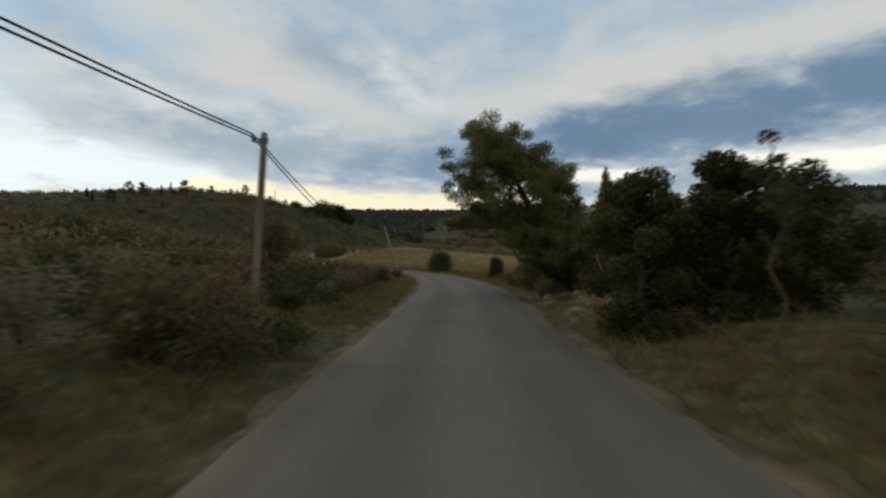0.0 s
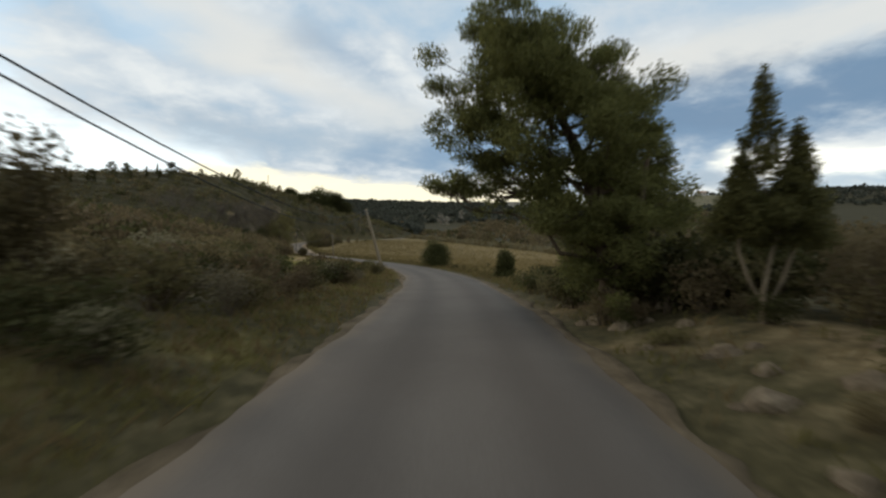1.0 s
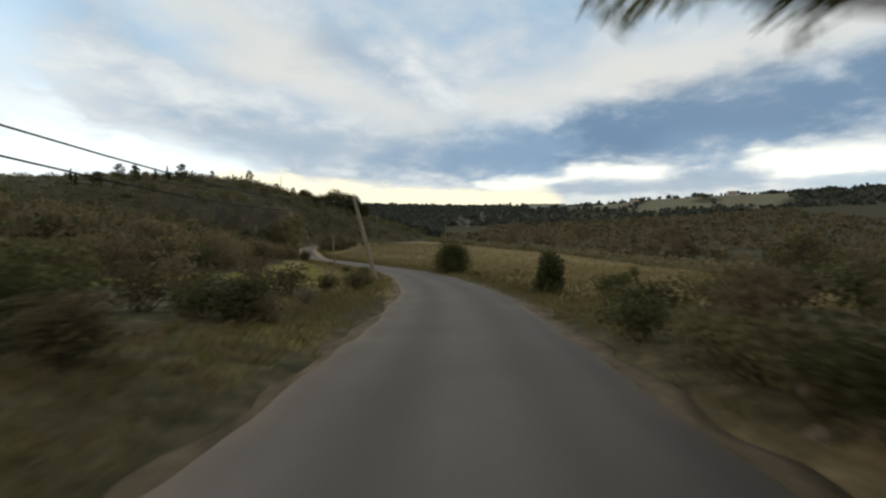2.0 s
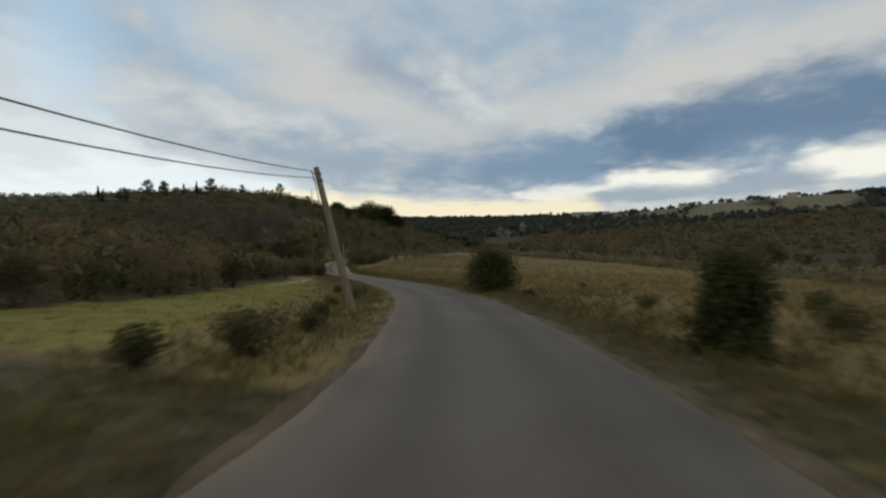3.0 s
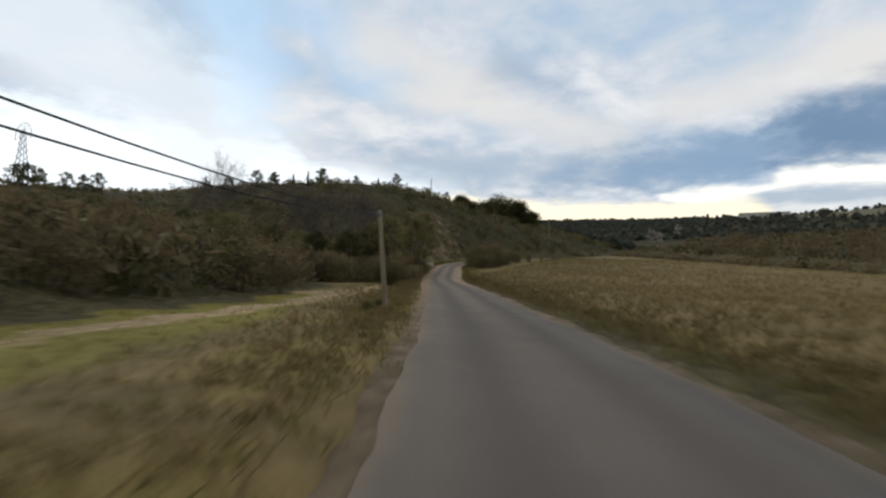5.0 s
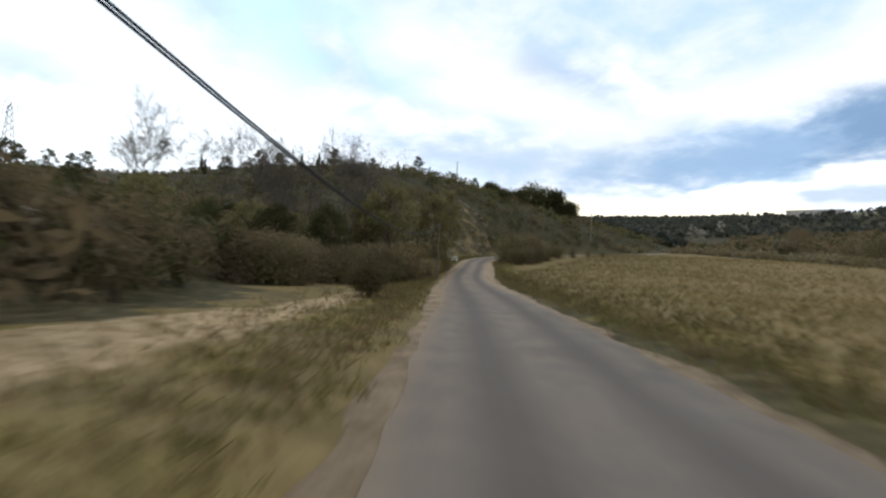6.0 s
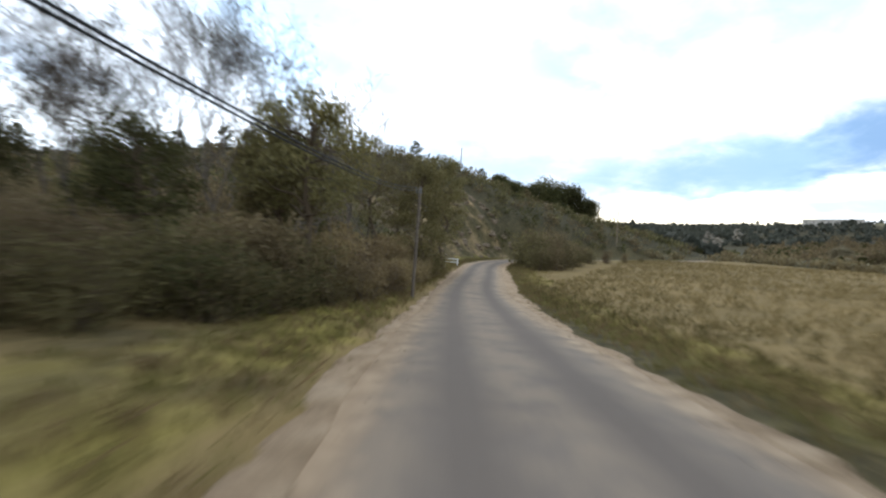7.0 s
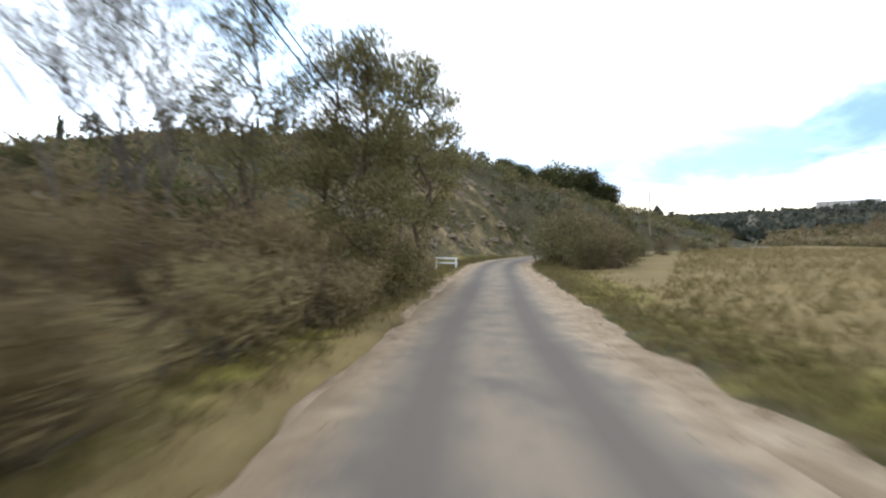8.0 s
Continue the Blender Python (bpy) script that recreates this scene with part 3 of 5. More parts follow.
def build_ground():
    xs, ys = axis(-58, 9, 0.65, -2600, 2600, 1.14), axis(-2, 176, 0.65, -900, 4200, 1.14)
    gx, gy = np.meshgrid(xs, ys)
    z = ground_z(gx.ravel(), gy.ravel())
    v = np.column_stack([gx.ravel(), gy.ravel(), z])
    w, h = len(xs), len(ys)
    i = (np.arange(h - 1)[:, None] * w + np.arange(w - 1)[None]).ravel()
    me = np_mesh("ground", v, np.column_stack([i, i + 1, i + w + 1, i + w]), M_GROUND, True)
    x, y = v[:, 0], v[:, 1]
    d, _ = side_of(ROAD, x, y)
    h_, _ = side_of(FEET, x, y)
    straw = np.where(d < 0, step01(-d, 3.2, 5.0) * step01(y, 30, 40) * (1 - step01(x - field_edge(y), -2, 2)), 0)
    straw = np.maximum(straw, 0.30 * (np.abs(d) < 6))
    straw = np.maximum(straw, np.where((d > 0) & (h_ < -1) & (y > 36) & (y < 150), 0.62, 0))
    stubble = np.where(far_field(x, y), 1.0, 0.0)
    green = np.where((d > 4) & (h_ < -0.5) & (y > 35), step01(y, 35, 39) * step01(-h_, 0.5, 2) * step01(d, 4.5, 8.0) * (1 - step01(y, 76, 85)) * 0.9, 0)
    green = np.maximum(green, np.where((np.abs(d) > 2.6) & (np.abs(d) < 5.5), 0.36, 0))
    green = np.maximum(green, np.where(d > 0, 0.52 * step01(d, 2.6, 3.2) * (1 - step01(d, 6.0, 8.0)) * step01(y, 88, 95), 0))
    green = np.maximum(green, np.where(d < 0, 0.52 * step01(-d, 2.8, 3.4) * (1 - step01(-d, 5.0, 7.5)) * step01(y, 78, 92), 0))
    dirt = np.where((d > 0) & (y > 78) & (y < 93), step01(-np.abs(d - 5.8 + 0.2 * (y - 88.5)), -0.95, -0.35) * 1.25, 0)
    dirt = np.maximum(dirt, 0.95 * step01(-np.abs(h_ + 3.0), -1.0, -0.3) * step01(y, 58, 70) * (1 - step01(y, 84, 88)) * (d > 3))
    dirt = np.maximum(dirt, np.where((h_ > -1.0) & (h_ < 15) & (y > 143) & (y < 176), 0.38, 0))
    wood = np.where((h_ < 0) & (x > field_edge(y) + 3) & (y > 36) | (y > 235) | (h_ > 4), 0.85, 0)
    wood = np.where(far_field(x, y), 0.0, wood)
    bank = (d < -2.2) & (d > -7.0) & (y > 8) & (y < 31)
    straw, green = np.where(bank, 0.2, straw), np.where(bank, 0.05, green)
    dirt, wood = np.where(bank, 0.34, dirt), np.where(bank, 0.4, wood)
    wood = np.where((h_ > -1.0) & (h_ < 15) & (y > 143) & (y < 176), 0.1, wood)
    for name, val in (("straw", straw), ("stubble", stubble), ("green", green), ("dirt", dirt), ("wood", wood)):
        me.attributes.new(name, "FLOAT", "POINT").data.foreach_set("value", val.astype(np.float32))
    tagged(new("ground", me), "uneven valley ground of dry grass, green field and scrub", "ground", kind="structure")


def road_strip(name, offs, mat, label, category, ragged=0.0, seed=3, reach=()):
    """offs: (offset to the right, height over the road's crown) across the strip."""
    rng = np.random.default_rng(seed)
    line = smooth_line(LINE, 0.4)
    n, k = len(line), len(offs)
    t = np.gradient(line[:, :2], axis=0)
    t /= np.linalg.norm(t, axis=1)[:, None]
    right = np.column_stack([t[:, 1], -t[:, 0]])
    v, uv = [], []
    jags = []
    for _ in range(2):
        jag = np.zeros(n)
        for span, size in ((3, 0.5), (9, 0.6), (25, 0.6)):
            jag += np.convolve(rng.normal(size=n + 60), np.ones(span) / math.sqrt(span), "same")[30:n + 30] * size
        jags.append(jag * ragged)
    for i in range(n):
        widen = 1.0
        if reach:
            widen = np.interp(line[i, 1], [r[0] for r in reach], [r[1] for r in reach])
        for o, dz in offs:
            o2 = o if abs(o) < 2.2 else math.copysign(2.1 + (abs(o) - 2.1) * widen, o)
            if abs(o) > 2.0:
                o2 += jags[int(o > 0)][i]
            v.append((line[i, 0] + right[i, 0] * o2, line[i, 1] + right[i, 1] * o2, line[i, 2] + dz))
            uv.append((o, i / n))
    i = (np.arange(n - 1)[:, None] * k + np.arange(k - 1)[None]).ravel()
    f = np.column_stack([i, i + 1, i + k + 1, i + k])
    me = np_mesh(name, v, f, mat, True)
    lay = me.uv_layers.new(name="UVMap")
    uv = np.array(uv, np.float32)
    lay.data.foreach_set("uv", uv[f.ravel()].ravel())
    return tagged(new(name, me), label, category, kind="structure")


build_ground()
road_strip("road", [(-2.12, -0.16), (-2.06, 0.0), (-1.0, 0.02), (0.0, 0.03), (1.0, 0.02), (2.06, 0.0), (2.12, -0.16)], M_ASPHALT,
           "narrow worn grey asphalt country road", "road", 0.05)
road_strip("verge_left", [(-3.3, -0.17), (-3.0, -0.02), (-2.3, -0.015), (-1.95, -0.03)], M_GRAVEL, "strip of sandy gravel beside the asphalt", "road shoulder", 0.15, 5, [(60, 0.3), (85, 0.4), (97, 0.6), (102, 0.5), (109, 0.2), (128, 0.22), (150, 0.4)])
road_strip("verge_right", [(1.95, -0.03), (2.3, -0.015), (3.0, -0.015), (3.3, -0.17)], M_GRAVEL, "strip of sandy gravel beside the asphalt", "road shoulder", 0.17, 6, [(60, 0.3), (85, 0.3), (98, 0.25), (104, 0.35), (108, 0.5), (119, 0.8), (128, 1.0), (139, 0.55), (150, 0.5)])

# ---------------------------------------------------------------- poles and cables


def utility_pole(base, top, label, bracket=True, r0=0.13, r1=0.10, drops=(0.1, 0.22), wood=None):
    rng = np.random.default_rng(int(abs(base[0] * 10)) + 7)
    x, y = base
    z = gz(x, y)
    ob = thing("utility_pole", x, y, z, label, "utility pole", "poles beside the road")
    p = bent(rng, (0, 0, -0.5), (top[0] - x, top[1] - y, top[2] - z), 9, 0.0008)
    v, f = tube(p, np.linspace(r0, r1, 9), 12)
    tip = p[-1]
    v = np.vstack([v, [tip + (0, 0, 0.03)]])
    k = len(v) - 1
    cap = np.array([(96 + i, 96 + (i + 1) % 12, k, k) for i in range(12)])
    bm = bmesh.new()
    vs = [bm.verts.new(c) for c in v]
    for q in np.vstack([f, cap]):
        bm.faces.new([vs[i] for i in dict.fromkeys(q.tolist())])
    part("post", bm_mesh("post", bm, wood or M_POLE), ob, "weathered grey-brown wooden post")
    d = tip / np.linalg.norm(tip)
    if bracket:
        for h in drops:
            at = tip - d * h
            bm = bmesh.new()
            bmesh.ops.create_cone(bm, cap_ends=True, segments=12, radius1=r1 + 0.018, radius2=r1 + 0.018, depth=0.05, matrix=Matrix.Translation(at))
            part("collar", bm_mesh("collar", bm, M_METAL), ob)
            arm = tube([at, at + np.array((-0.17, 0.02, 0.0)), at + np.array((-0.2, 0.02, 0.05))], [0.014, 0.014, 0.012], 6)
            hook = part("bracket", np_mesh("bracket", *arm, M_METAL, True), ob)
            bm = bmesh.new()
            bmesh.ops.create_cone(bm, cap_ends=True, segments=10, radius1=0.03, radius2=0.022, depth=0.08, matrix=Matrix.Translation(at + np.array((-0.2, 0.02, 0.05))))
            part("insulator", bm_mesh("insulator", bm, M_METAL), hook, "small dark insulator")
    return [np.array((x, y, z)) + tip - d * h + np.array((-0.2, 0.02, 0.09)) for h in drops]


def cable(a, b, sag, r=0.013):
    u = np.linspace(0, 1, 25)[:, None]
    p = a + (b - a) * u - np.array((0, 0, 1)) * (4 * sag * u * (1 - u))
    me = np_mesh("overhead_cable", *tube(p, np.full(25, r), 6), M_CABLE, True)
    tagged(new("overhead_cable", me), "black overhead cable slung between wooden poles", "cable", "overhead cables")


HEADS = [utility_pole((-5.0, -30.0), (-4.8, -30.0, 4.2), "weathered wooden utility pole on the scrubby verge"),
         utility_pole((-3.32, 8.3), (-3.12, 8.25, 3.72), "upright weathered wooden utility pole among roadside shrubs", r0=0.075, r1=0.055, drops=(0.1, 0.15)),
         utility_pole((-3.95, 44.2), (-5.6, 44.9, 4.6), "leaning weathered wooden utility pole at a field edge", r0=0.13, r1=0.09, drops=(0.2, 0.44)),
         utility_pole((-14.7, 74.5), (-15.0, 74.3, 3.45), "short leaning wooden utility pole beside the green field", r0=0.1, r1=0.075, drops=(0.1, 0.15)),
         utility_pole((-31.35, 111.2), (-31.2, 111.0, 4.75), "dark wooden utility pole in front of the thicket", r0=0.075, r1=0.06, wood=M_TWIG),
         utility_pole((-40.6, 129.6), (-40.6, 129.6, 6.9), "tall wooden utility pole standing in the thicket"),
         utility_pole((-36.0, 213.0), (-36.0, 213.0, 17.4), "distant wooden pole on the hillside beside the bend", False, 0.16, 0.12),
         utility_pole((-68.0, 192.0), (-68.0, 192.0, 28.8), "thin distant mast on the wooded hilltop", False, 0.15, 0.1)]
for a, b, sags in ((0, 1, (0.76, 0.80)), (1, 2, (1.24, 1.46)), (2, 3, (1.10, 1.22)), (3, 4, (1.40, 1.36)), (4, 5, (0.62, 0.74))):
    for k in (0, 1):
        cable(HEADS[a][k], HEADS[b][k], sags[k])

# ---------------------------------------------------------------- shrubs and trees


def shrub(name, seed, x, y, height, width, mat, label, category="shrub", group="", count=1500, leaf=0.055, stems=7, lobes=9, twig=None, sink=0.05, low=0.30, slim=1.0):
    """A many-stemmed bush with a lumpy, open outline."""
    rng = np.random.default_rng(seed)
    ob = thing(name, x, y, gz(x, y) - sink, label, category, group)
    lo, wood = [], []
    for i in range(lobes):
        a = 2 * math.pi * (i + rng.uniform(0, 0.8)) / lobes
        r = width / 2 * rng.uniform(0.15, 0.72)
        h = height * rng.uniform(low, 0.80) * (1 - 0.35 * (2 * r / width) ** 2)
        s = rng.uniform(0.20, 0.34)
        lo.append((r * math.cos(a), r * math.sin(a), h, width * s, width * s, height * s * 0.85))
    lo.append((0, 0, height * 0.42, width * 0.33, width * 0.33, height * 0.36))
    for i in range(stems):
        q = lo[i % len(lo)]
        wood.append(tube(bent(rng, (rng.normal() * 0.06, rng.normal() * 0.06, -0.1), (q[0], q[1], q[2] + q[5] * 0.5), 5, 0.06), np.linspace(0.012 + 0.012 * height, 0.006, 5), 5))
    part("stem", np_mesh("stem", *joined(wood), twig or M_BARK, True), ob)
    pts = lobes_points(rng, lo, count)
    pts[:, 2] = np.maximum(pts[:, 2], height * 0.03)
    part("foliage", np_mesh("foliage", *leaves(rng, pts, leaf * 1.5 / slim ** 0.7, leaf * slim), mat), ob)
    return ob


def tree(name, seed, x, y, height, width, mat, label, category="tree", group="", count=5000, leaf=0.07, trunk=0.12, clear=0.3, lobes=16, bark=None, lean=(0, 0)):
    """A tapered trunk with limbs to each mass of a broken crown."""
    rng = np.random.default_rng(seed)
    ob = thing(name, x, y, gz(x, y) - 0.05, label, category, group)
    top = np.array((lean[0], lean[1], height * 0.9))
    spine = bent(rng, (0, 0, -0.2), top, 8, 0.03)
    wood, lo = [tube(spine, np.linspace(trunk, trunk * 0.2, 8), 9)], []
    for i in range(lobes):
        u = clear + (0.97 - clear) * (i + rng.uniform(0, 1)) / lobes
        c = np.array([np.interp(u, np.linspace(0, 1, 8), spine[:, k]) for k in range(3)])
        a = i * 2.4 + rng.uniform(-0.5, 0.5)
        reach = width / 2 * (math.sin(math.pi * min(1, 0.18 + 0.8 * (u - clear) / (1 - clear))) ** 0.7) * rng.uniform(0.45, 0.85)
        q = c + np.array((math.cos(a) * reach, math.sin(a) * reach, height * rng.uniform(0.0, 0.07)))
        s = width * rng.uniform(0.13, 0.21)
        lo.append((*q, s, s, s * 0.75))
        wood.append(tube(bent(rng, c - (0, 0, height * 0.06), q, 5, 0.07), np.linspace(trunk * 0.35, 0.012, 5), 5))
    part("trunk", np_mesh("trunk", *joined(wood), bark or M_BARK, True), ob)
    part("crown", np_mesh("crown", *leaves(rng, lobes_points(rng, lo, count), leaf * 1.6, leaf), mat), ob)
    return ob


def bare_tree(name, seed, x, y, height, label, group="", mat=None, depth=5, trunk=0.09, twigs=4):
    rng = np.random.default_rng(seed)
    ob = thing(name, x, y, gz(x, y) - 0.05, label, "tree", group)
    out, tips = [], []
    branching(rng, (0, 0, -0.2), np.array((rng.normal() * 0.08, rng.normal() * 0.08, 1.0)), height * 0.42, trunk, depth, out, tips, 0.40, 0.70, 0.009)
    part("trunk", np_mesh("trunk", *joined(out), mat or M_TWIG, True), ob)
    tips = np.array(tips)
    pts = np.repeat(tips, twigs, 0) + rng.normal(size=(len(tips) * twigs, 3)) * 0.16
    part("twig_crown", np_mesh("twig_crown", *leaves(rng, pts, 0.46, 0.026), mat or M_TWIG), ob, "fine leafless grey twigs")
    return ob


def place(ob, x, y, turn, scale, sink=0.05):
    m = pose(x, y, gz(x, y) - sink, 0, 0, turn) @ Matrix.Scale(scale, 4)
    return copy_thing(ob, m)


R = np.random.default_rng(42)


def scatter(protos, spots, lo=0.75, hi=1.3):
    """The first prototypes stand at the first spots; copies at the rest."""
    for n, (x, y, s) in enumerate(spots):
        p = protos[n % len(protos)]
        if n < len(protos):
            p.matrix_basis = pose(x, y, gz(x, y) - 0.05, 0, 0, R.uniform(0, 360)) @ Matrix.Scale(s, 4)
        else:
            c = copy_thing(p, Matrix())
            c.matrix_basis = pose(x, y, gz(x, y) - 0.05, 0, 0, R.uniform(0, 360)) @ Matrix.Scale(s, 4)


# left bank: low scrub close to the road, taller behind
BANK = [shrub("shrub", 11, 0, 0, 1.5, 1.9, M_SCRUB, "dull olive scrub bush on the roadside bank", group="bank shrubs", count=800, leaf=0.081),
        shrub("shrub", 12, 0, 0, 1.7, 1.7, M_BROWN, "brown twiggy bush with dry leaves on the bank", group="bank shrubs", count=800, leaf=0.075),
        shrub("shrub", 13, 0, 0, 1.3, 2.0, M_OAK, "dark evergreen bush on the roadside bank", group="bank shrubs", count=800, leaf=0.081),
        shrub("shrub", 14, 0, 0, 1.4, 1.5, M_PALE, "pale bush of dry seed heads on the bank", group="bank shrubs", count=800, leaf=0.057)]
spots = []
for n in range(108):
    y = R.uniform(-3, 37)
    d = 3.9 + 11 * R.uniform(0, 1) ** 1.3 + (1.5 if y > 33 else 0)
    x, yy = road_point(y, -d)
    spots.append((x, yy, float(np.interp(d, [3.9, 6, 12], [0.55, 1.0, 1.35]) * R.uniform(0.75, 1.2))))
spots[:4] = [(-2.9, 6.3, 0.75), (-3.3, 7.2, 0.95), (-2.6, 7.6, 0.6), (-3.9, 6.2, 1.0)]
scatter(BANK[:3], spots[:93])
scatter(BANK[3:], spots[93:])
shrub("sapling", 15, -5.6, 15.6, 3.5, 1.5, M_SCRUB, "slender grey-green sapling above the bank scrub", "sapling", count=2600, leaf=0.07, lobes=9)

# right bank: shrub trees, boulders, small pine, big pine
tree("evergreen_oak", 21, 3.85, 9.4, 3.3, 2.3, M_OAK, "dark bushy evergreen oak beside the road", group="evergreen oaks", count=25000, leaf=0.054, trunk=0.08, clear=0.06, lobes=28)
tree("evergreen_oak", 22, 5.35, 9.0, 3.2, 2.3, M_OAK, "dark bushy evergreen oak beside the road", group="evergreen oaks", count=25000, leaf=0.054, trunk=0.08, clear=0.06, lobes=28)
tree("evergreen_oak", 23, 6.2, 11.8, 2.6, 2.8, M_OAK, "low dark evergreen oak behind the roadside bush", group="evergreen oaks", count=7000, leaf=0.05, trunk=0.07, clear=0.08, lobes=18)
tree("evergreen_oak", 25, 7.3, 9.9, 3.3, 2.6, M_OAK, "dark bushy evergreen oak in the roadside scrub", group="evergreen oaks", count=12000, leaf=0.055, trunk=0.08, clear=0.06, lobes=24)
tree("sapling", 24, 4.35, 6.3, 3.3, 0.75, M_OAK, "thin sapling with sparse dark leaves above the scrub", "sapling", count=420, leaf=0.06, trunk=0.025, clear=0.45, lobes=12)
DARK = [shrub("undergrowth", 31, 0, 0, 1.5, 2.2, M_OAK, "dark dense undergrowth bush beneath the pine", group="undergrowth", count=850, leaf=0.084),
        shrub("undergrowth", 32, 0, 0, 1.3, 1.9, M_SCRUB, "olive brown undergrowth bush on the stony bank", group="undergrowth", count=850, leaf=0.074),
        shrub("undergrowth", 33, 0, 0, 1.4, 1.8, M_BROWN, "brown dry undergrowth bush on the stony bank", group="undergrowth", count=850, leaf=0.068)]
spots = []
for n in range(58):
    y = R.uniform(-2, 34)
    d = 4.2 + 12 * R.uniform(0, 1) ** 1.2
    if 12 < y < 22 and d < 6.0:
        d += 2.2
    x, yy = road_point(y, d)
    spots.append((x, yy, float(np.interp(d, [4, 7, 14], [0.6, 0.95, 1.3]) * R.uniform(0.75, 1.2))))
for x, y, s in ((4.3, 24.5, 0.9), (5.0, 26, 1.1), (3.9, 27.5, 0.75), (5.6, 23.0, 1.1), (6.5, 21.5, 1.2), (4.8, 29.5, 0.8), (7.5, 25.0, 1.3), (4.5, 20.6, 0.8), (5.3, 19.2, 1.0), (6.7, 18.6, 1.2), (5.6, 21.7, 1.2), (7.2, 20.2, 1.4), (6.6, 15.2, 0.9), (7.6, 16.8, 1.3), (6.0, 23.0, 1.3), (8.6, 22.5, 1.6), (8.8, 18.5, 1.5), (4.1, 22.4, 0.85), (4.2, 23.5, 0.95), (4.0, 19.5, 0.7), (4.7, 20.6, 1.1), (5.3, 20.2, 1.3), (4.9, 21.6, 1.25), (5.9, 19.6, 1.35), (6.4, 20.8, 1.5), (5.6, 18.4, 0.9), (7.4, 18.9, 1.3), (4.3, 25.6, 0.8)):
    spots.append((x, y, s))
for n in range(16):
    x, yy = road_point(R.uniform(8, 21), R.uniform(3.4, 5.8))
    spots.append((x, yy, float(R.uniform(0.3, 0.5))))
scatter(DARK, spots)


def small_pine():
    rng = np.random.default_rng(61)
    x, y = 5.8, 16.9
    z = gz(x, y)
    ob = thing("young_pine", x, y, z - 0.05, "slim young pine with pale forked trunk on stony bank", "pine tree")
    h = 4.58 - z
    spine = bent(rng, (0, 0, -0.1), (-0.15, 0.1, h), 8, 0.02)
    fork = [tube(spine, np.linspace(0.05, 0.01, 8), 8), tube([(0.02, 0, 0.3), (0.3, 0.02, 0.75), (0.5, 0.05, 1.3), (0.5, 0.08, 1.9), (0.52, 0.1, h * 0.66)], (0.045, 0.042, 0.036, 0.028, 0.01), 7),
            tube([(-0.02, 0, 0.35), (-0.28, 0.02, 0.8), (-0.42, 0.06, 1.25), (-0.38, 0.1, 1.8), (-0.45, 0.15, h * 0.55)], (0.04, 0.036, 0.03, 0.024, 0.01), 7)]
    part("trunk", np_mesh("trunk", *joined(fork), M_PALEBARK, True), ob, "pale forked trunk")
    lo = []
    for cx, top, wide in ((-0.1, h * 1.02, 0.72), (0.5, h * 0.80, 0.6), (-0.45, h * 0.66, 0.55)):
        for k in range(16):
            u = k / 15
            a = k * 2.4
            r = wide * (1 - u) ** 0.8 * 0.6
            lo.append((cx + r * math.cos(a), r * math.sin(a), h * 0.38 + (top - h * 0.38) * u, 0.12 + 0.20 * (1 - u), 0.12 + 0.20 * (1 - u), 0.30))
    part("crown", np_mesh("crown", *leaves(rng, lobes_points(rng, lo, 17000), 0.12, 0.032, 0.5), M_PINE), ob)


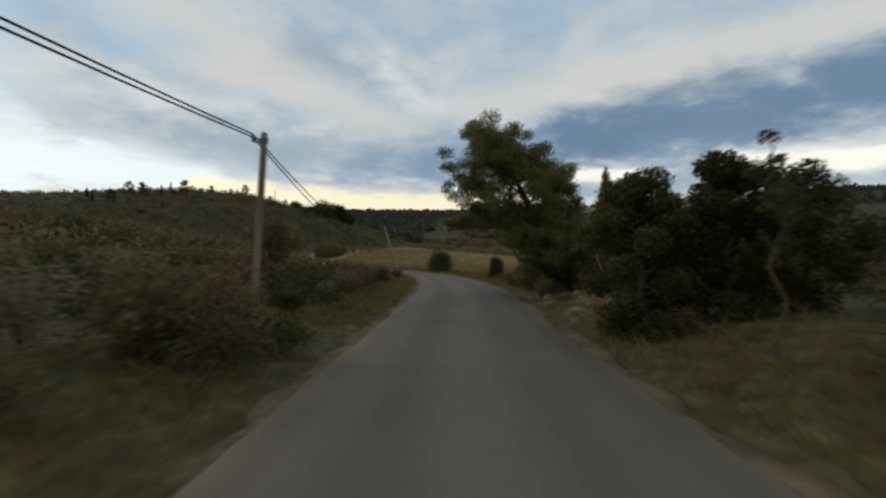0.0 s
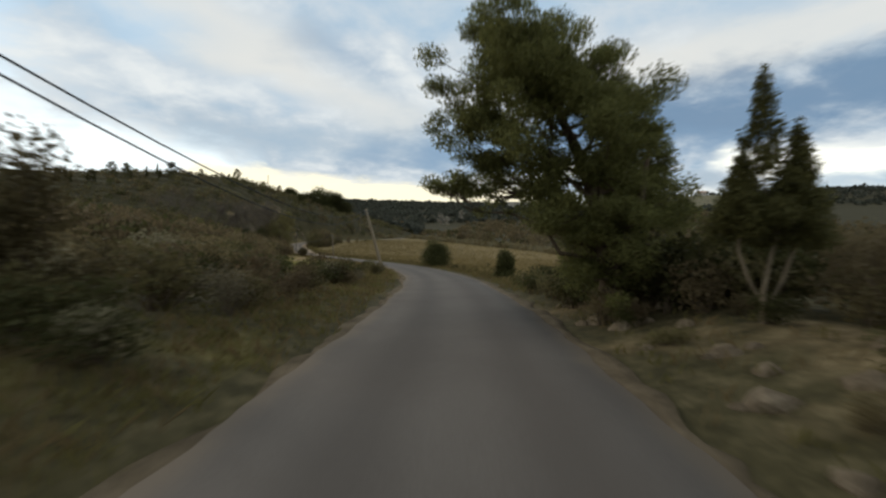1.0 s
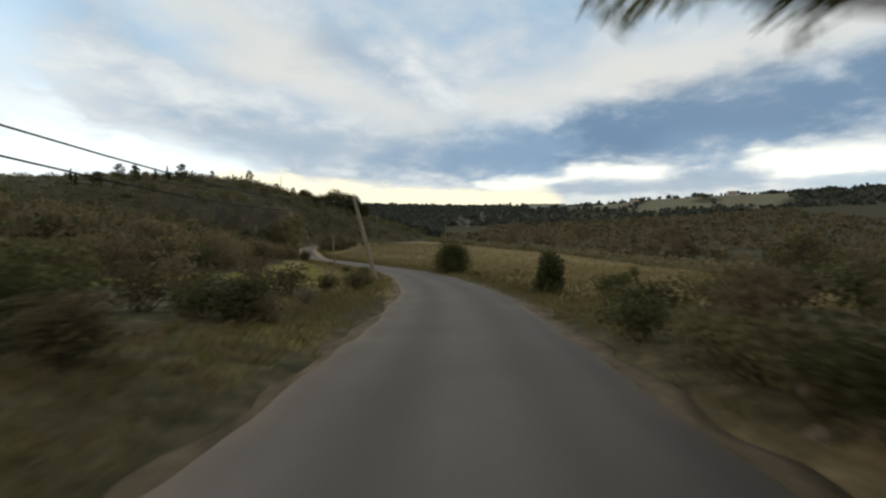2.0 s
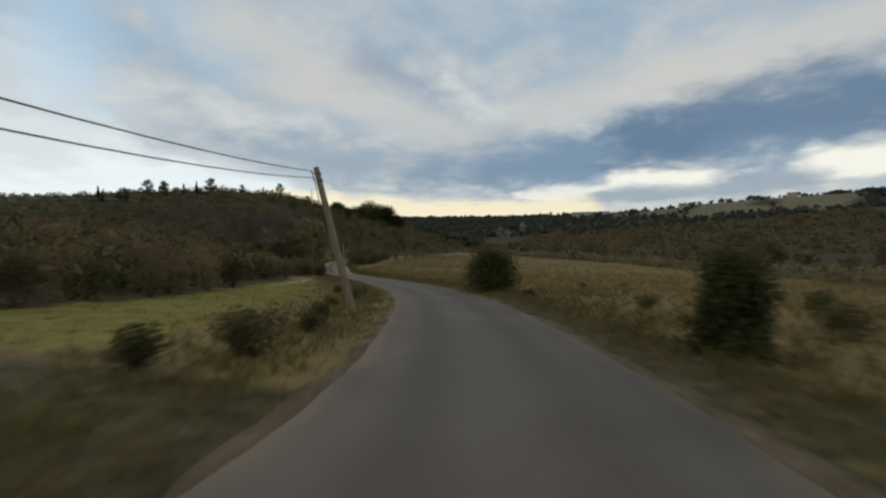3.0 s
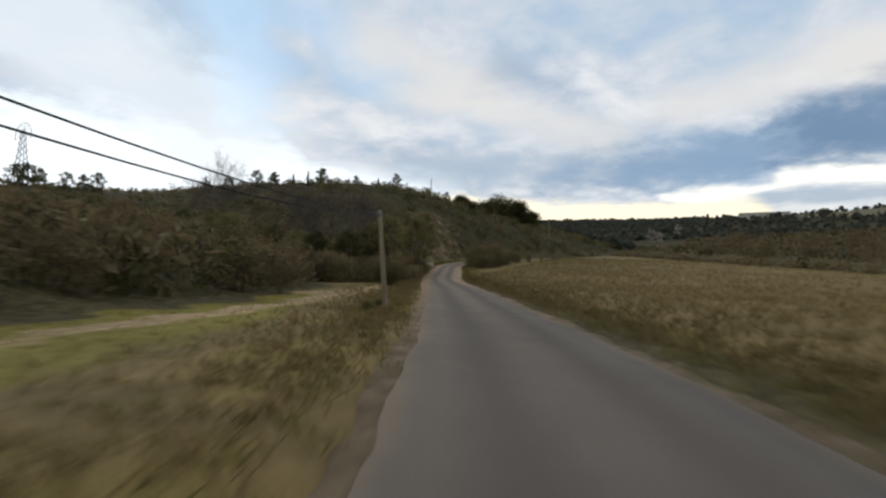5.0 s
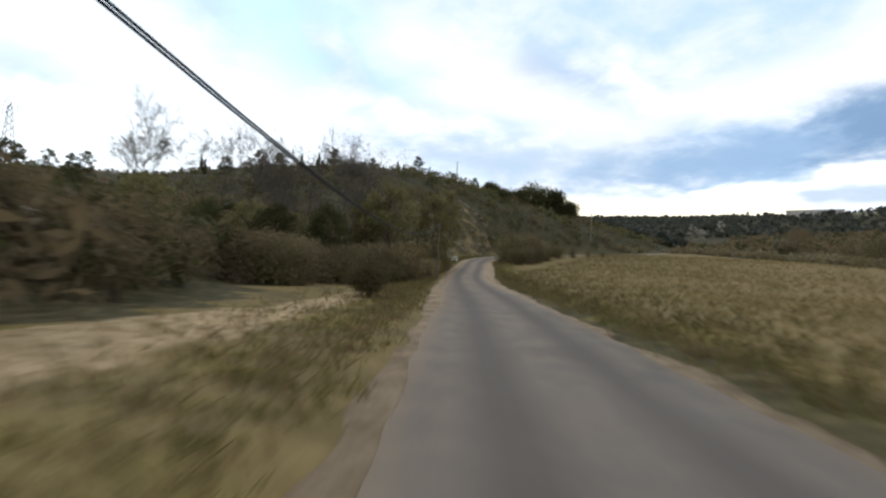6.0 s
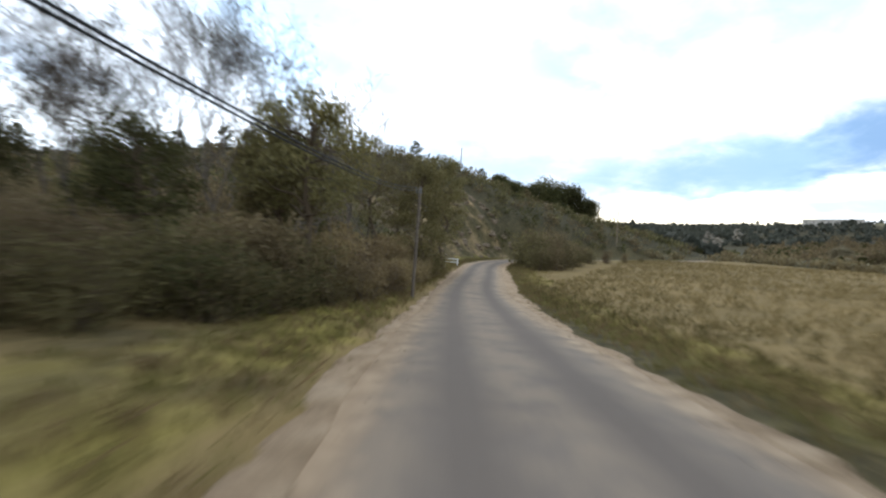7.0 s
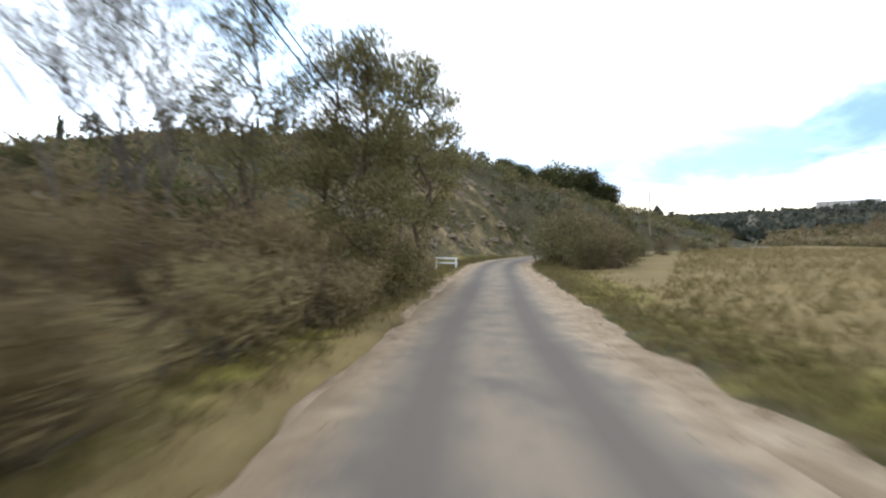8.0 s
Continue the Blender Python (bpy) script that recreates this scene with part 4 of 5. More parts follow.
def big_pine():
    rng = np.random.default_rng(62)
    x, y = 4.2, 20.0
    z = gz(x, y)
    ob = thing("pine_tree", x, y, z - 0.1, "tall broad umbrella-like pine with dark green needles beside road", "pine tree", scale=0.787)
    # limbs: end of each limb from the foot of the trunk, and the size of its needle mass
    limbs = [(-3.2, -0.4, 8.3, 1.1), (-2.5, 0.6, 8.4, 1.0), (-4.0, 0.2, 7.3, 1.0), (-2.9, -0.9, 7.2, 1.3), (-4.5, -0.5, 6.3, 0.95), (-3.4, 0.9, 6.3, 1.2), (-1.7, 0.5, 7.7, 1.1),
             (-1.8, -0.6, 7.0, 1.3), (-0.7, -0.5, 6.7, 1.2), (0.3, 0.5, 6.2, 1.05), (-0.6, 1.2, 6.8, 1.0), (-2.3, -1.2, 6.0, 1.3), (-0.6, -1.4, 5.7, 1.3), (1.0, -0.5, 5.4, 1.05),
             (-4.1, -0.9, 5.3, 0.95), (-3.2, 0.3, 5.2, 1.1), (1.8, 0.5, 4.6, 0.9), (0.9, -1.1, 4.5, 1.2), (2.2, -0.4, 3.8, 0.85), (-4.2, -1.2, 4.2, 0.9), (-4.8, -0.8, 4.0, 0.75), (-3.5, -1.2, 4.5, 0.9),
             (-2.3, -0.8, 4.8, 1.0), (-0.7, -1.5, 4.5, 1.25), (0.5, 1.2, 4.5, 1.1), (-1.6, 0.6, 4.1, 1.0), (1.7, 0.4, 3.2, 1.0), (0.5, -1.2, 3.3, 1.2), (-0.9, -1.0, 3.1, 1.15), (-1.9, -0.2, 3.1, 0.85),
             (-3.3, 0.0, 7.75, 1.15), (-2.6, -0.5, 7.8, 1.15), (-2.3, 0.4, 7.3, 1.15), (2.3, 1.2, 5.2, 1.0), (2.8, 1.5, 4.5, 0.85), (1.7, 0.9, 6.0, 1.05), (0.9, 0.9, 6.8, 1.0), (2.9, 0.6, 3.7, 0.8),
             (-3.7, 0.0, 8.6, 1.05), (-2.3, 0.3, 8.7, 1.05), (-1.4, 0.1, 8.2, 1.05), (-0.6, 0.3, 7.5, 1.0),
             (0.1, 0.6, 2.7, 1.2), (-0.9, 0.1, 2.0, 1.0), (1.3, -0.7, 2.1, 1.05), (0.2, -0.8, 1.6, 0.95), (-2.0, 0.2, 3.7, 1.0)]
    spine = np.array([(0, 0, -0.2), (0.05, 0, 1.2), (-0.1, 0.05, 2.4), (-0.45, 0, 3.8), (-1.0, 0.05, 5.2), (-1.7, 0, 6.5), (-2.4, 0.05, 7.6), (-2.8, 0, 8.4)])
    wood, lo = [tube(spine, (0.27, 0.24, 0.22, 0.19, 0.16, 0.12, 0.08, 0.04), 12)], []
    second = np.array([(0.05, 0, 1.2), (0.5, -0.15, 2.4), (0.9, -0.2, 3.8), (1.1, -0.1, 5.2)])
    wood.append(tube(second, (0.17, 0.14, 0.1, 0.05), 9))
    for lx, ly, lz, s in limbs:
        ly = abs(ly) * 0.5 if lx < -3 else abs(ly) + 0.3 if lx > 0.8 else ly
        lx = lx * 0.68 if lx > 0 else lx
        at = max(0.9, lz - 0.35 * math.hypot(lx, ly) - 0.4)
        c = np.array([np.interp(at, spine[:, 2], spine[:, k]) for k in range(3)])
        p = bent(rng, c, (lx, ly, lz), 6, 0.05)
        wood.append(tube(p, np.linspace(0.075, 0.016, 6), 6))
        for q, k in ((p[3], 0.34), (p[4], 0.46)):
            lo.append((*q, k * s, k * s, k * s * 0.6))
        for _ in range(7):
            u = rng.normal(size=3) * (0.50 * s, 0.50 * s, 0.36 * s)
            q = np.array((lx, ly, lz)) + u
            wood.append(tube(bent(rng, p[4] if s < 0.8 else p[3], q, 4, 0.06), np.linspace(0.025, 0.008, 4), 4))
            k = s * rng.uniform(0.40, 0.62)
            lo.append((*q, k, k, k * 0.66))
    part("trunk", np_mesh("trunk", *joined(wood), M_BARK, True), ob)
    part("crown", np_mesh("crown", *leaves(rng, lobes_points(rng, lo, 170000, 0.5), 0.155, 0.038, 0.3), M_PINE), ob)


small_pine()
big_pine()


def boulder(seed, mat=M_ROCK):
    rng = np.random.default_rng(seed)
    bm = bmesh.new()
    bmesh.ops.create_icosphere(bm, subdivisions=2, radius=0.5)
    for v in bm.verts:
        p = v.co.copy()
        k = 1 + 0.35 * noise.noise(p * 2.2 + Vector((seed, 0, 0))) + 0.14 * noise.noise(p * 6 + Vector((0, seed, 0)))
        v.co = p * k
        v.co.z *= 0.72
        for ax in ((1, 0.2, 0.3), (-0.5, 0.8, 0.4), (0.1, -0.9, 0.5), (0.1, 0.1, 1)):
            n = Vector(ax).normalized()
            lim = 0.36 + 0.05 * rng.uniform()
            over = v.co.dot(n) - lim
            if over > 0:
                v.co -= n * over * 0.8
    return bm_mesh("boulder", bm, mat, False)


STONES = [boulder(s) for s in (1, 2, 3, 4)]
LEDGES = [boulder(s, M_SLOPE) for s in (5, 6, 7, 8)]


def put_boulder(n, x, y, s, label="pale limestone boulder on the stony bank", group="boulders on the bank", flat=1.0, kinds=STONES, sink=0.04):
    ob = new("boulder", kinds[n % 4])
    ob.matrix_basis = pose(x, y, gz(x, y) - sink * s * flat, R.uniform(-15, 15), R.uniform(-15, 15), R.uniform(0, 360)) @ Matrix.Diagonal((s, s * R.uniform(0.7, 1.0), s * flat, 1))
    tagged(ob, label, "boulder", group)


for n in range(52):
    y = R.uniform(10.5, 24)
    x, yy = road_point(y, R.uniform(2.8, 5.4))
    put_boulder(n, x, yy, R.uniform(0.22, 0.66) * (1.0 if n % 3 else 0.5))

# bushes in the fields
shrub("round_bush", 71, -0.45, 58.0, 2.9, 3.0, M_OAK, "large rounded dark evergreen bush at the field edge", group="field bushes", count=22000, leaf=0.07, lobes=30, low=0.12)
shrub("round_bush", 72, 4.3, 39.2, 2.1, 1.35, M_OAK, "rounded dark evergreen bush at the field edge", group="field bushes", count=10000, leaf=0.065, lobes=22, low=0.12)
LOW = [shrub("field_shrub", 73, 0, 0, 1.0, 1.2, M_OAK, "small dark shrub in the rough grass", group="field shrubs", count=1000, leaf=0.055),
       shrub("field_shrub", 74, 0, 0, 1.0, 1.1, M_SCRUB, "small olive brown shrub in the rough grass", group="field shrubs", count=1000, leaf=0.055)]
scatter(LOW, [(1.5, 53.6, 0.55), (5.3, 48.0, 0.8), (9.6, 46.0, 1.0), (8.3, 64.6, 0.7), (5.4, 62.8, 0.6), (7.5, 41.5, 1.1), (6.2, 36.5, 1.2), (10.5, 50, 0.8), (12.5, 41, 1.3),
              (-6.1, 50.4, 0.85), (-6.7, 52.9, 0.7), (-7.2, 55.0, 0.6), (-8.6, 55.2, 0.55), (-3.7, 37.6, 1.05), (-4.5, 36.2, 0.8), (-5.2, 44.4, 0.55), (-4.6, 43.0, 0.6), (-6.0, 47.5, 0.6),
              (-3.9, 40.5, 0.6), (-8.9, 57.5, 0.5), (15, 60, 0.9), (20, 75, 1.0), (26, 66, 1.1), (-15.6, 75.5, 0.5), (-14.9, 73.6, 0.45)])
shrub("roadside_bush", 75, -23.9, 90.9, 1.6, 1.9, M_SCRUB, "olive brown roadside bush beside the sandy track", count=8000, leaf=0.05, lobes=18, low=0.1)

# ---------------------------------------------------------------- hedge and grove on the left
THICK = [shrub("thicket_bush", 81, 0, 0, 3.4, 3.2, M_BROWN, "tall tangled thicket with dry brown leaves", group="hedge thicket", count=950, leaf=0.117, lobes=14, stems=6, slim=0.5),
         shrub("thicket_bush", 82, 0, 0, 3.2, 3.0, M_BROWN, "tall dull brown thicket at the foot of the hill", group="hedge thicket", count=950, leaf=0.117, lobes=14, stems=6, slim=0.5),
         shrub("thicket_bush", 83, 0, 0, 3.5, 3.0, M_OAK, "tall dark evergreen thicket at the foot of the hill", group="hedge thicket", count=950, leaf=0.117, lobes=14, stems=6, slim=0.5)]
spots = []
for n in range(118):
    k = R.integers(0, len(FEET))
    while not 38 < FEET[k, 1] < 128:
        k = R.integers(0, len(FEET))
    t = FEET[min(k + 1, len(FEET) - 1)] - FEET[max(k - 1, 0)]
    t = t / np.linalg.norm(t)
    into = 14 * R.uniform(0, 1) ** 1.3 - 0.5
    spots.append((FEET[k, 0] - t[1] * into, FEET[k, 1] + t[0] * into, float(R.uniform(0.7, 1.1) * np.interp(FEET[k, 1], [40, 80, 100], [0.8, 0.9, 1.1]))))
scatter(THICK, spots)
GROVE = [shrub("grove_thicket", 84, 0, 0, 3.4, 3.0, M_DRY, "dense brown thicket of dry twigs beside the road", group="grove thickets", count=1150, leaf=0.121, lobes=18, stems=9, slim=0.5, low=0.1, twig=M_TWIG),
         shrub("grove_thicket", 85, 0, 0, 3.6, 2.8, M_BROWN, "tall dull brown thicket beside the road", group="grove thickets", count=1150, leaf=0.121, lobes=18, stems=9, slim=0.5, low=0.1, twig=M_TWIG),
         shrub("grove_thicket", 86, 0, 0, 3.2, 3.0, M_DRY, "tangled brown thicket beside the road", group="grove thickets", count=1150, leaf=0.121, lobes=18, stems=9, slim=0.5, low=0.1, twig=M_TWIG)]
spots = []
for n in range(56):
    y = R.uniform(101, 138)
    d = np.interp(y, [101, 106, 112, 118, 138], [7.6, 6.4, 5.6, 5.0, 4.8]) + 5.5 * R.uniform(0, 1) ** 1.2
    x, yy = road_point(y, -d)
    spots.append((x, yy, float(R.uniform(0.7, 0.98))))
for n in range(30):
    y = R.uniform(143, 176)
    d = R.uniform(4.8, 10)
    x, yy = road_point(y, d)
    spots.append((x, yy, float(R.uniform(0.8, 1.2) * np.interp(y, [143, 150, 158, 166, 176], [1.0, 1.6, 1.55, 1.1, 0.8]) * np.interp(d, [5, 10], [1.1, 0.6]))))
for n in range(34):
    y = R.uniform(96, 112)
    x, yy = road_point(y, -(np.interp(y, [96, 101, 106, 112], [8.4, 7.0, 5.8, 5.0]) + 4.0 * R.uniform(0, 1)))
    spots.append((x, yy, float(R.uniform(0.7, 0.95))))
scatter(GROVE, [p for p in spots if 107.5 < p[1] < 140.5])
SHADY = [shrub("grove_thicket", 285, 0, 0, 3.4, 3.0, M_BROWN, "dark brown twiggy thicket beside the road", group="grove thickets", count=1150, leaf=0.121, lobes=18, stems=9, slim=0.55, low=0.1),
         shrub("grove_thicket", 286, 0, 0, 3.3, 3.0, M_SCRUB, "dull olive thicket beside the road", group="grove thickets", count=1150, leaf=0.121, lobes=18, stems=9, slim=0.55, low=0.1)]
BEND = [(-39.6, 152.0, 1.2), (-38.9, 155.0, 1.65), (-37.4, 157.5, 1.6), (-39.2, 158.5, 1.5), (-36.0, 154.0, 1.1), (-35.6, 160.5, 1.15), (-33.4, 163.5, 0.9), (-31.5, 167.0, 0.7), (-34.0, 157.0, 0.95), (-29.5, 171.5, 0.5), (-27.5, 176.0, 0.4), (-37.8, 162.5, 1.6)]
scatter(SHADY, [p for p in spots if p[1] <= 107.5 or p[1] >= 140.5] + BEND)
EDGE = [shrub("low_thicket", 87, 0, 0, 1.5, 1.7, M_DRY, "low brown tangle at the edge of the thicket", group="low thickets", count=1000, leaf=0.069, lobes=12, slim=0.55, low=0.06, twig=M_TWIG),
        shrub("low_thicket", 88, 0, 0, 1.7, 1.6, M_BROWN, "low dry bush at the edge of the thicket", group="low thickets", count=1000, leaf=0.069, lobes=12, slim=0.55, low=0.06, twig=M_TWIG)]
spots = []
for n in range(56):
    y = 98 + 34 * (n + R.uniform(0, 1)) / 56
    x, yy = road_point(y, -(np.interp(y, [98, 104, 110, 114, 138], [7.2, 5.6, 4.0, 3.25, 3.3]) + R.uniform(0, 1.0)))
    spots.append((x, yy, float(R.uniform(0.75, 1.3))))
scatter(EDGE, [p for p in spots if p[1] > 106])
UNDER = [shrub("low_thicket", 289, 0, 0, 1.5, 1.8, M_SCRUB, "low olive brown bush at the edge of the grove", group="low thickets", count=1000, leaf=0.069, lobes=12, slim=0.55, low=0.06),
         shrub("low_thicket", 290, 0, 0, 1.6, 1.7, M_OAK, "low dark evergreen bush at the edge of the grove", group="low thickets", count=1000, leaf=0.069, lobes=12, slim=0.55, low=0.06)]
scatter(UNDER, [p for p in spots if 100.5 < p[1] <= 106])
GREENS = [tree("grove_tree", 91, 0, 0, 5.6, 3.6, M_OLIVE, "olive green leafy tree in the roadside grove", group="grove trees", count=5500, leaf=0.078, trunk=0.11, clear=0.5, lobes=20),
          tree("grove_tree", 92, 0, 0, 5.2, 3.4, M_OAK, "dark green leafy tree in the roadside grove", group="grove trees", count=5500, leaf=0.078, trunk=0.11, clear=0.5, lobes=20)]
scatter(GREENS, [(-33.4, 106.9, 1.38), (-35.2, 101.8, 1.05), (-35.6, 107.6, 1.2), (-37.0, 98.8, 0.95), (-39.2, 98.8, 0.9), (-41.8, 97.5, 0.9), (-44.5, 95.0, 0.9), (-37.4, 108.5, 0.9), (-40.0, 103.5, 0.9), (-44.5, 101.0, 0.95), (-48.5, 97.0, 0.95), (-47.5, 92.0, 0.85)])
tree("tall_grove_tree", 93, -38.9, 128.2, 10.6, 4.2, M_OLIVE, "tall slender olive green tree rising above the thicket", group="tall grove trees", count=12000, leaf=0.08, trunk=0.12, clear=0.3, lobes=30)
tree("tall_grove_tree", 94, -38.2, 123.9, 8.8, 4.8, M_OLIVE, "full olive green tree leafy down to the thicket", group="tall grove trees", count=16000, leaf=0.08, trunk=0.12, clear=0.1, lobes=34)
tree("tall_grove_tree", 95, -40.6, 121.2, 10.2, 4.2, M_SCRUB, "tall grey-green tree with thin open crown", group="tall grove trees", count=6000, leaf=0.07, trunk=0.11, clear=0.35, lobes=26)
tree("tall_grove_tree", 96, -41.0, 125.0, 10.8, 4.6, M_SCRUB, "tall grey-green tree with thin open crown", group="tall grove trees", count=7000, leaf=0.07, trunk=0.11, clear=0.35, lobes=26)
for n, (x, y, h) in enumerate([(-34.8, 103.6, 7.6), (-37.3, 101.2, 6.7), (-43.0, 98.0, 7.2), (-47.5, 96.5, 7.6), (-41.2, 103.5, 6.6), (-38.6, 106.8, 6.8), (-35.9, 107.0, 8.2), (-39.5, 105.3, 8.6), (-46.0, 103.0, 7.0),
                               (-43.8, 118.0, 9.0), (-42.4, 118.7, 8.6), (-40.2, 118.7, 8.6), (-42.8, 116.2, 9.0), (-41.5, 121.4, 8.6), (-51.0, 100.0, 7.4), (-44.6, 120.6, 8.2)]):
    bare_tree("bare_tree", 100 + n, x - 1.0, y + 1.0, h * 1.2, "leafless grey tree with fine twigs above the thicket", "bare trees", depth=4 if y > 104.5 else 5, twigs=5 if y > 104.5 else 3)

# ---------------------------------------------------------------- scrub that nobody could count


def clumps(name, pts, radii, mat, per, label, leaf=0.4, seed=5, squash=0.75, slim=0.7):
    rng = np.random.default_rng(seed)
    c = np.repeat(pts, per, 0)
    r = np.repeat(radii, per)
    u = rng.normal(size=(len(c), 3))
    u /= np.linalg.norm(u, axis=1)[:, None]
    p = c + u * (rng.uniform(0, 1, len(c)) ** 0.45 * r)[:, None] * (1, 1, squash)
    a = rng.normal(size=(len(c), 3))
    a /= np.linalg.norm(a, axis=1)[:, None]
    b = np.cross(a, rng.normal(size=(len(c), 3)))
    b /= np.linalg.norm(b, axis=1)[:, None]
    l = (r * leaf * rng.uniform(0.5, 1.3, len(c)))[:, None]
    v = np.stack([p - a * l, p + b * l * slim, p + a * l, p - b * l * slim], 1).reshape(-1, 3)
    me = np_mesh(name, v, np.arange(len(v)).reshape(-1, 4), mat)
    return tagged(new(name, me), label, "shrubs", kind="stuff")


def hill_spots(n, lo, hi, y0, y1, seed):
    rng = np.random.default_rng(seed)
    x, y = rng.uniform(-190, 40, n * 6), rng.uniform(y0, y1, n * 6)
    h, _ = side_of(FEET, x, y)
    d, _ = side_of(ROAD, x, y)
    k = np.where((h > lo) & (h < hi) & (d > 5))[0][:n]
    return x[k], y[k], rng


def hill_scrub():
    for name, mat, n, seed, label in (("hillside_scrub", M_OAK, 1500, 201, "dark evergreen scrub covering the hillside"), ("hillside_scrub", M_SCRUB, 2300, 202, "olive brown scrub covering the hillside"),
                                      ("hillside_scrub", M_BROWN, 1600, 203, "brown leafless scrub covering the hillside")):
        x, y, rng = hill_spots(n, 3, 130, -20, 330, seed)
        r = rng.uniform(0.8, 2.0, len(x)) * np.interp(side_of(FEET, x, y)[0], [30, 70], [1.0, 0.6])
        ok = ~((y > 143) & (y < 178) & (side_of(FEET, x, y)[0] < 14) & (rng.uniform(size=len(x)) < 0.72))
        x, y, r = x[ok], y[ok], r[ok]
        p, near = np.column_stack([x, y, ground_z(x, y) + r * 0.5]), side_of(ROAD, x, y)[0] < 45
        clumps(name, p[near], r[near], mat, 60, label, 0.19, seed, 0.8, 0.5)
        clumps(name, p[~near], r[~near], mat, 20, label, 0.33, seed + 20, 0.75, 0.5)


def valley_scrub():
    rng = np.random.default_rng(210)
    n = 5200
    x, y = rng.uniform(-30, 360, n * 3), rng.uniform(-10, 570, n * 3)
    d, _ = side_of(ROAD, x, y)
    h, _ = side_of(FEET, x, y)
    field = (y > 34) & (x < field_edge(y) + 1)
    k = np.where(((d < -9) | (y > 225)) & (h < 0) & ~field)[0][:n]
    x, y = x[k], y[k]
    r = rng.uniform(0.6, 1.5, len(x)) * np.interp(y, [0, 100, 300, 570], [0.8, 1.1, 1.6, 2.3])
    p = np.column_stack([x, y, ground_z(x, y) + r * 0.45])
    a, b = len(x) * 6 // 10, len(x) * 8 // 10
    clumps("valley_scrub", p[:a], r[:a], M_BROWN, 14, "brown scrub on the far side of the dry field", 0.4, 211)
    clumps("valley_scrub", p[a:b], r[a:b], M_SCRUB, 14, "olive scrub on the far side of the dry field", 0.4, 212)
    clumps("valley_scrub", p[b:], r[b:], M_OAK, 14, "dark scrub on the far side of the dry field", 0.4, 213)


def field_margin():
    rng = np.random.default_rng(240)
    y = rng.uniform(36, 222, 900)
    x = field_edge(y) + np.abs(rng.normal(size=900)) * 7 - 0.5
    r = rng.uniform(0.5, 1.3, 900) * np.interp(y, [36, 200], [0.8, 1.3])
    p = np.column_stack([x, y, ground_z(x, y) + r * 0.5])
    clumps("field_margin_scrub", p[:600], r[:600], M_BROWN, 38, "brown leafless scrub along the far field margin", 0.21, 241)
    clumps("field_margin_scrub", p[600:], r[600:], M_PALE, 28, "pale dry scrub along the far field margin", 0.17, 242)
    spots = [(field_edge(v) + w, v, float(q)) for v, w, q in zip(rng.uniform(60, 215, 26), rng.uniform(4, 30, 26), rng.uniform(0.6, 1.2, 26))]
    kinds = [tree("field_margin_tree", 351, 0, 0, 5.5, 6.0, M_BROWN, "brown leafless tree beyond the dry field", group="field margin trees", count=1000, leaf=0.18, trunk=0.14, clear=0.2, lobes=20),
             tree("field_margin_tree", 352, 0, 0, 4.8, 5.0, M_SCRUB, "dull olive tree beyond the dry field", group="field margin trees", count=1000, leaf=0.18, trunk=0.14, clear=0.2, lobes=20)]
    scatter(kinds, spots)


def far_woods():
    rng = np.random.default_rng(220)
    n = 15000
    y = 260 + 1500 * rng.uniform(0, 1, n) ** 1.7
    x = (rng.uniform(-0.45, 1.1, n)) * y
    keep = ~far_field(x, y) & ~((np.abs(x - 0.162 * y) < 34) & (y > 755) & (y < 830)) & ((y > 570) | (x < -0.05 * y))
    x, y = x[keep], y[keep]
    r = rng.uniform(2.2, 4.6, len(x)) * np.interp(y, [300, 800, 1800], [0.8, 1.15, 2.4])
    p = np.column_stack([x, y, ground_z(x, y) + r * 0.55])
    a = len(x) * 2 // 3
    clumps("distant_woodland", p[:a], r[:a], M_FAR_HAZED, 7, "distant dark evergreen woodland on the valley slopes", 0.68, 221)
    clumps("distant_woodland", p[a:], r[a:], M_FAR_HAZED, 7, "distant woodland in haze-greyed green on the valley slopes", 0.68, 222)


def hedge_scrub():
    """Brown tangle at the foot of the hill behind the green field."""
    rng = np.random.default_rng(230)
    k = rng.integers(0, len(FEET), 9000)
    k = k[(FEET[k, 1] > 36) & (FEET[k, 1] < 132)][:1300]
    t = np.gradient(FEET[:, :2], axis=0)
    t /= np.linalg.norm(t, axis=1)[:, None]
    into = rng.uniform(1.5, 34, len(k))
    x, y = FEET[k, 0] - t[k, 1] * into + rng.normal(size=len(k)), FEET[k, 1] + t[k, 0] * into + rng.normal(size=len(k))
    r = rng.uniform(1.0, 2.0, len(k))
    p = np.column_stack([x, y, ground_z(x, y) + r * 0.6])
    clumps("hedge_scrub", p[:900], r[:900], M_BROWN, 54, "brown leafless tangle at the foot of the hill", 0.178, 231, 0.9, 0.32)
    clumps("hedge_scrub", p[900:], r[900:], M_OAK, 50, "dark evergreen tangle at the foot of the hill", 0.178, 232, 0.9, 0.4)


hill_scrub()
hedge_scrub()
valley_scrub()
field_margin()
far_woods()

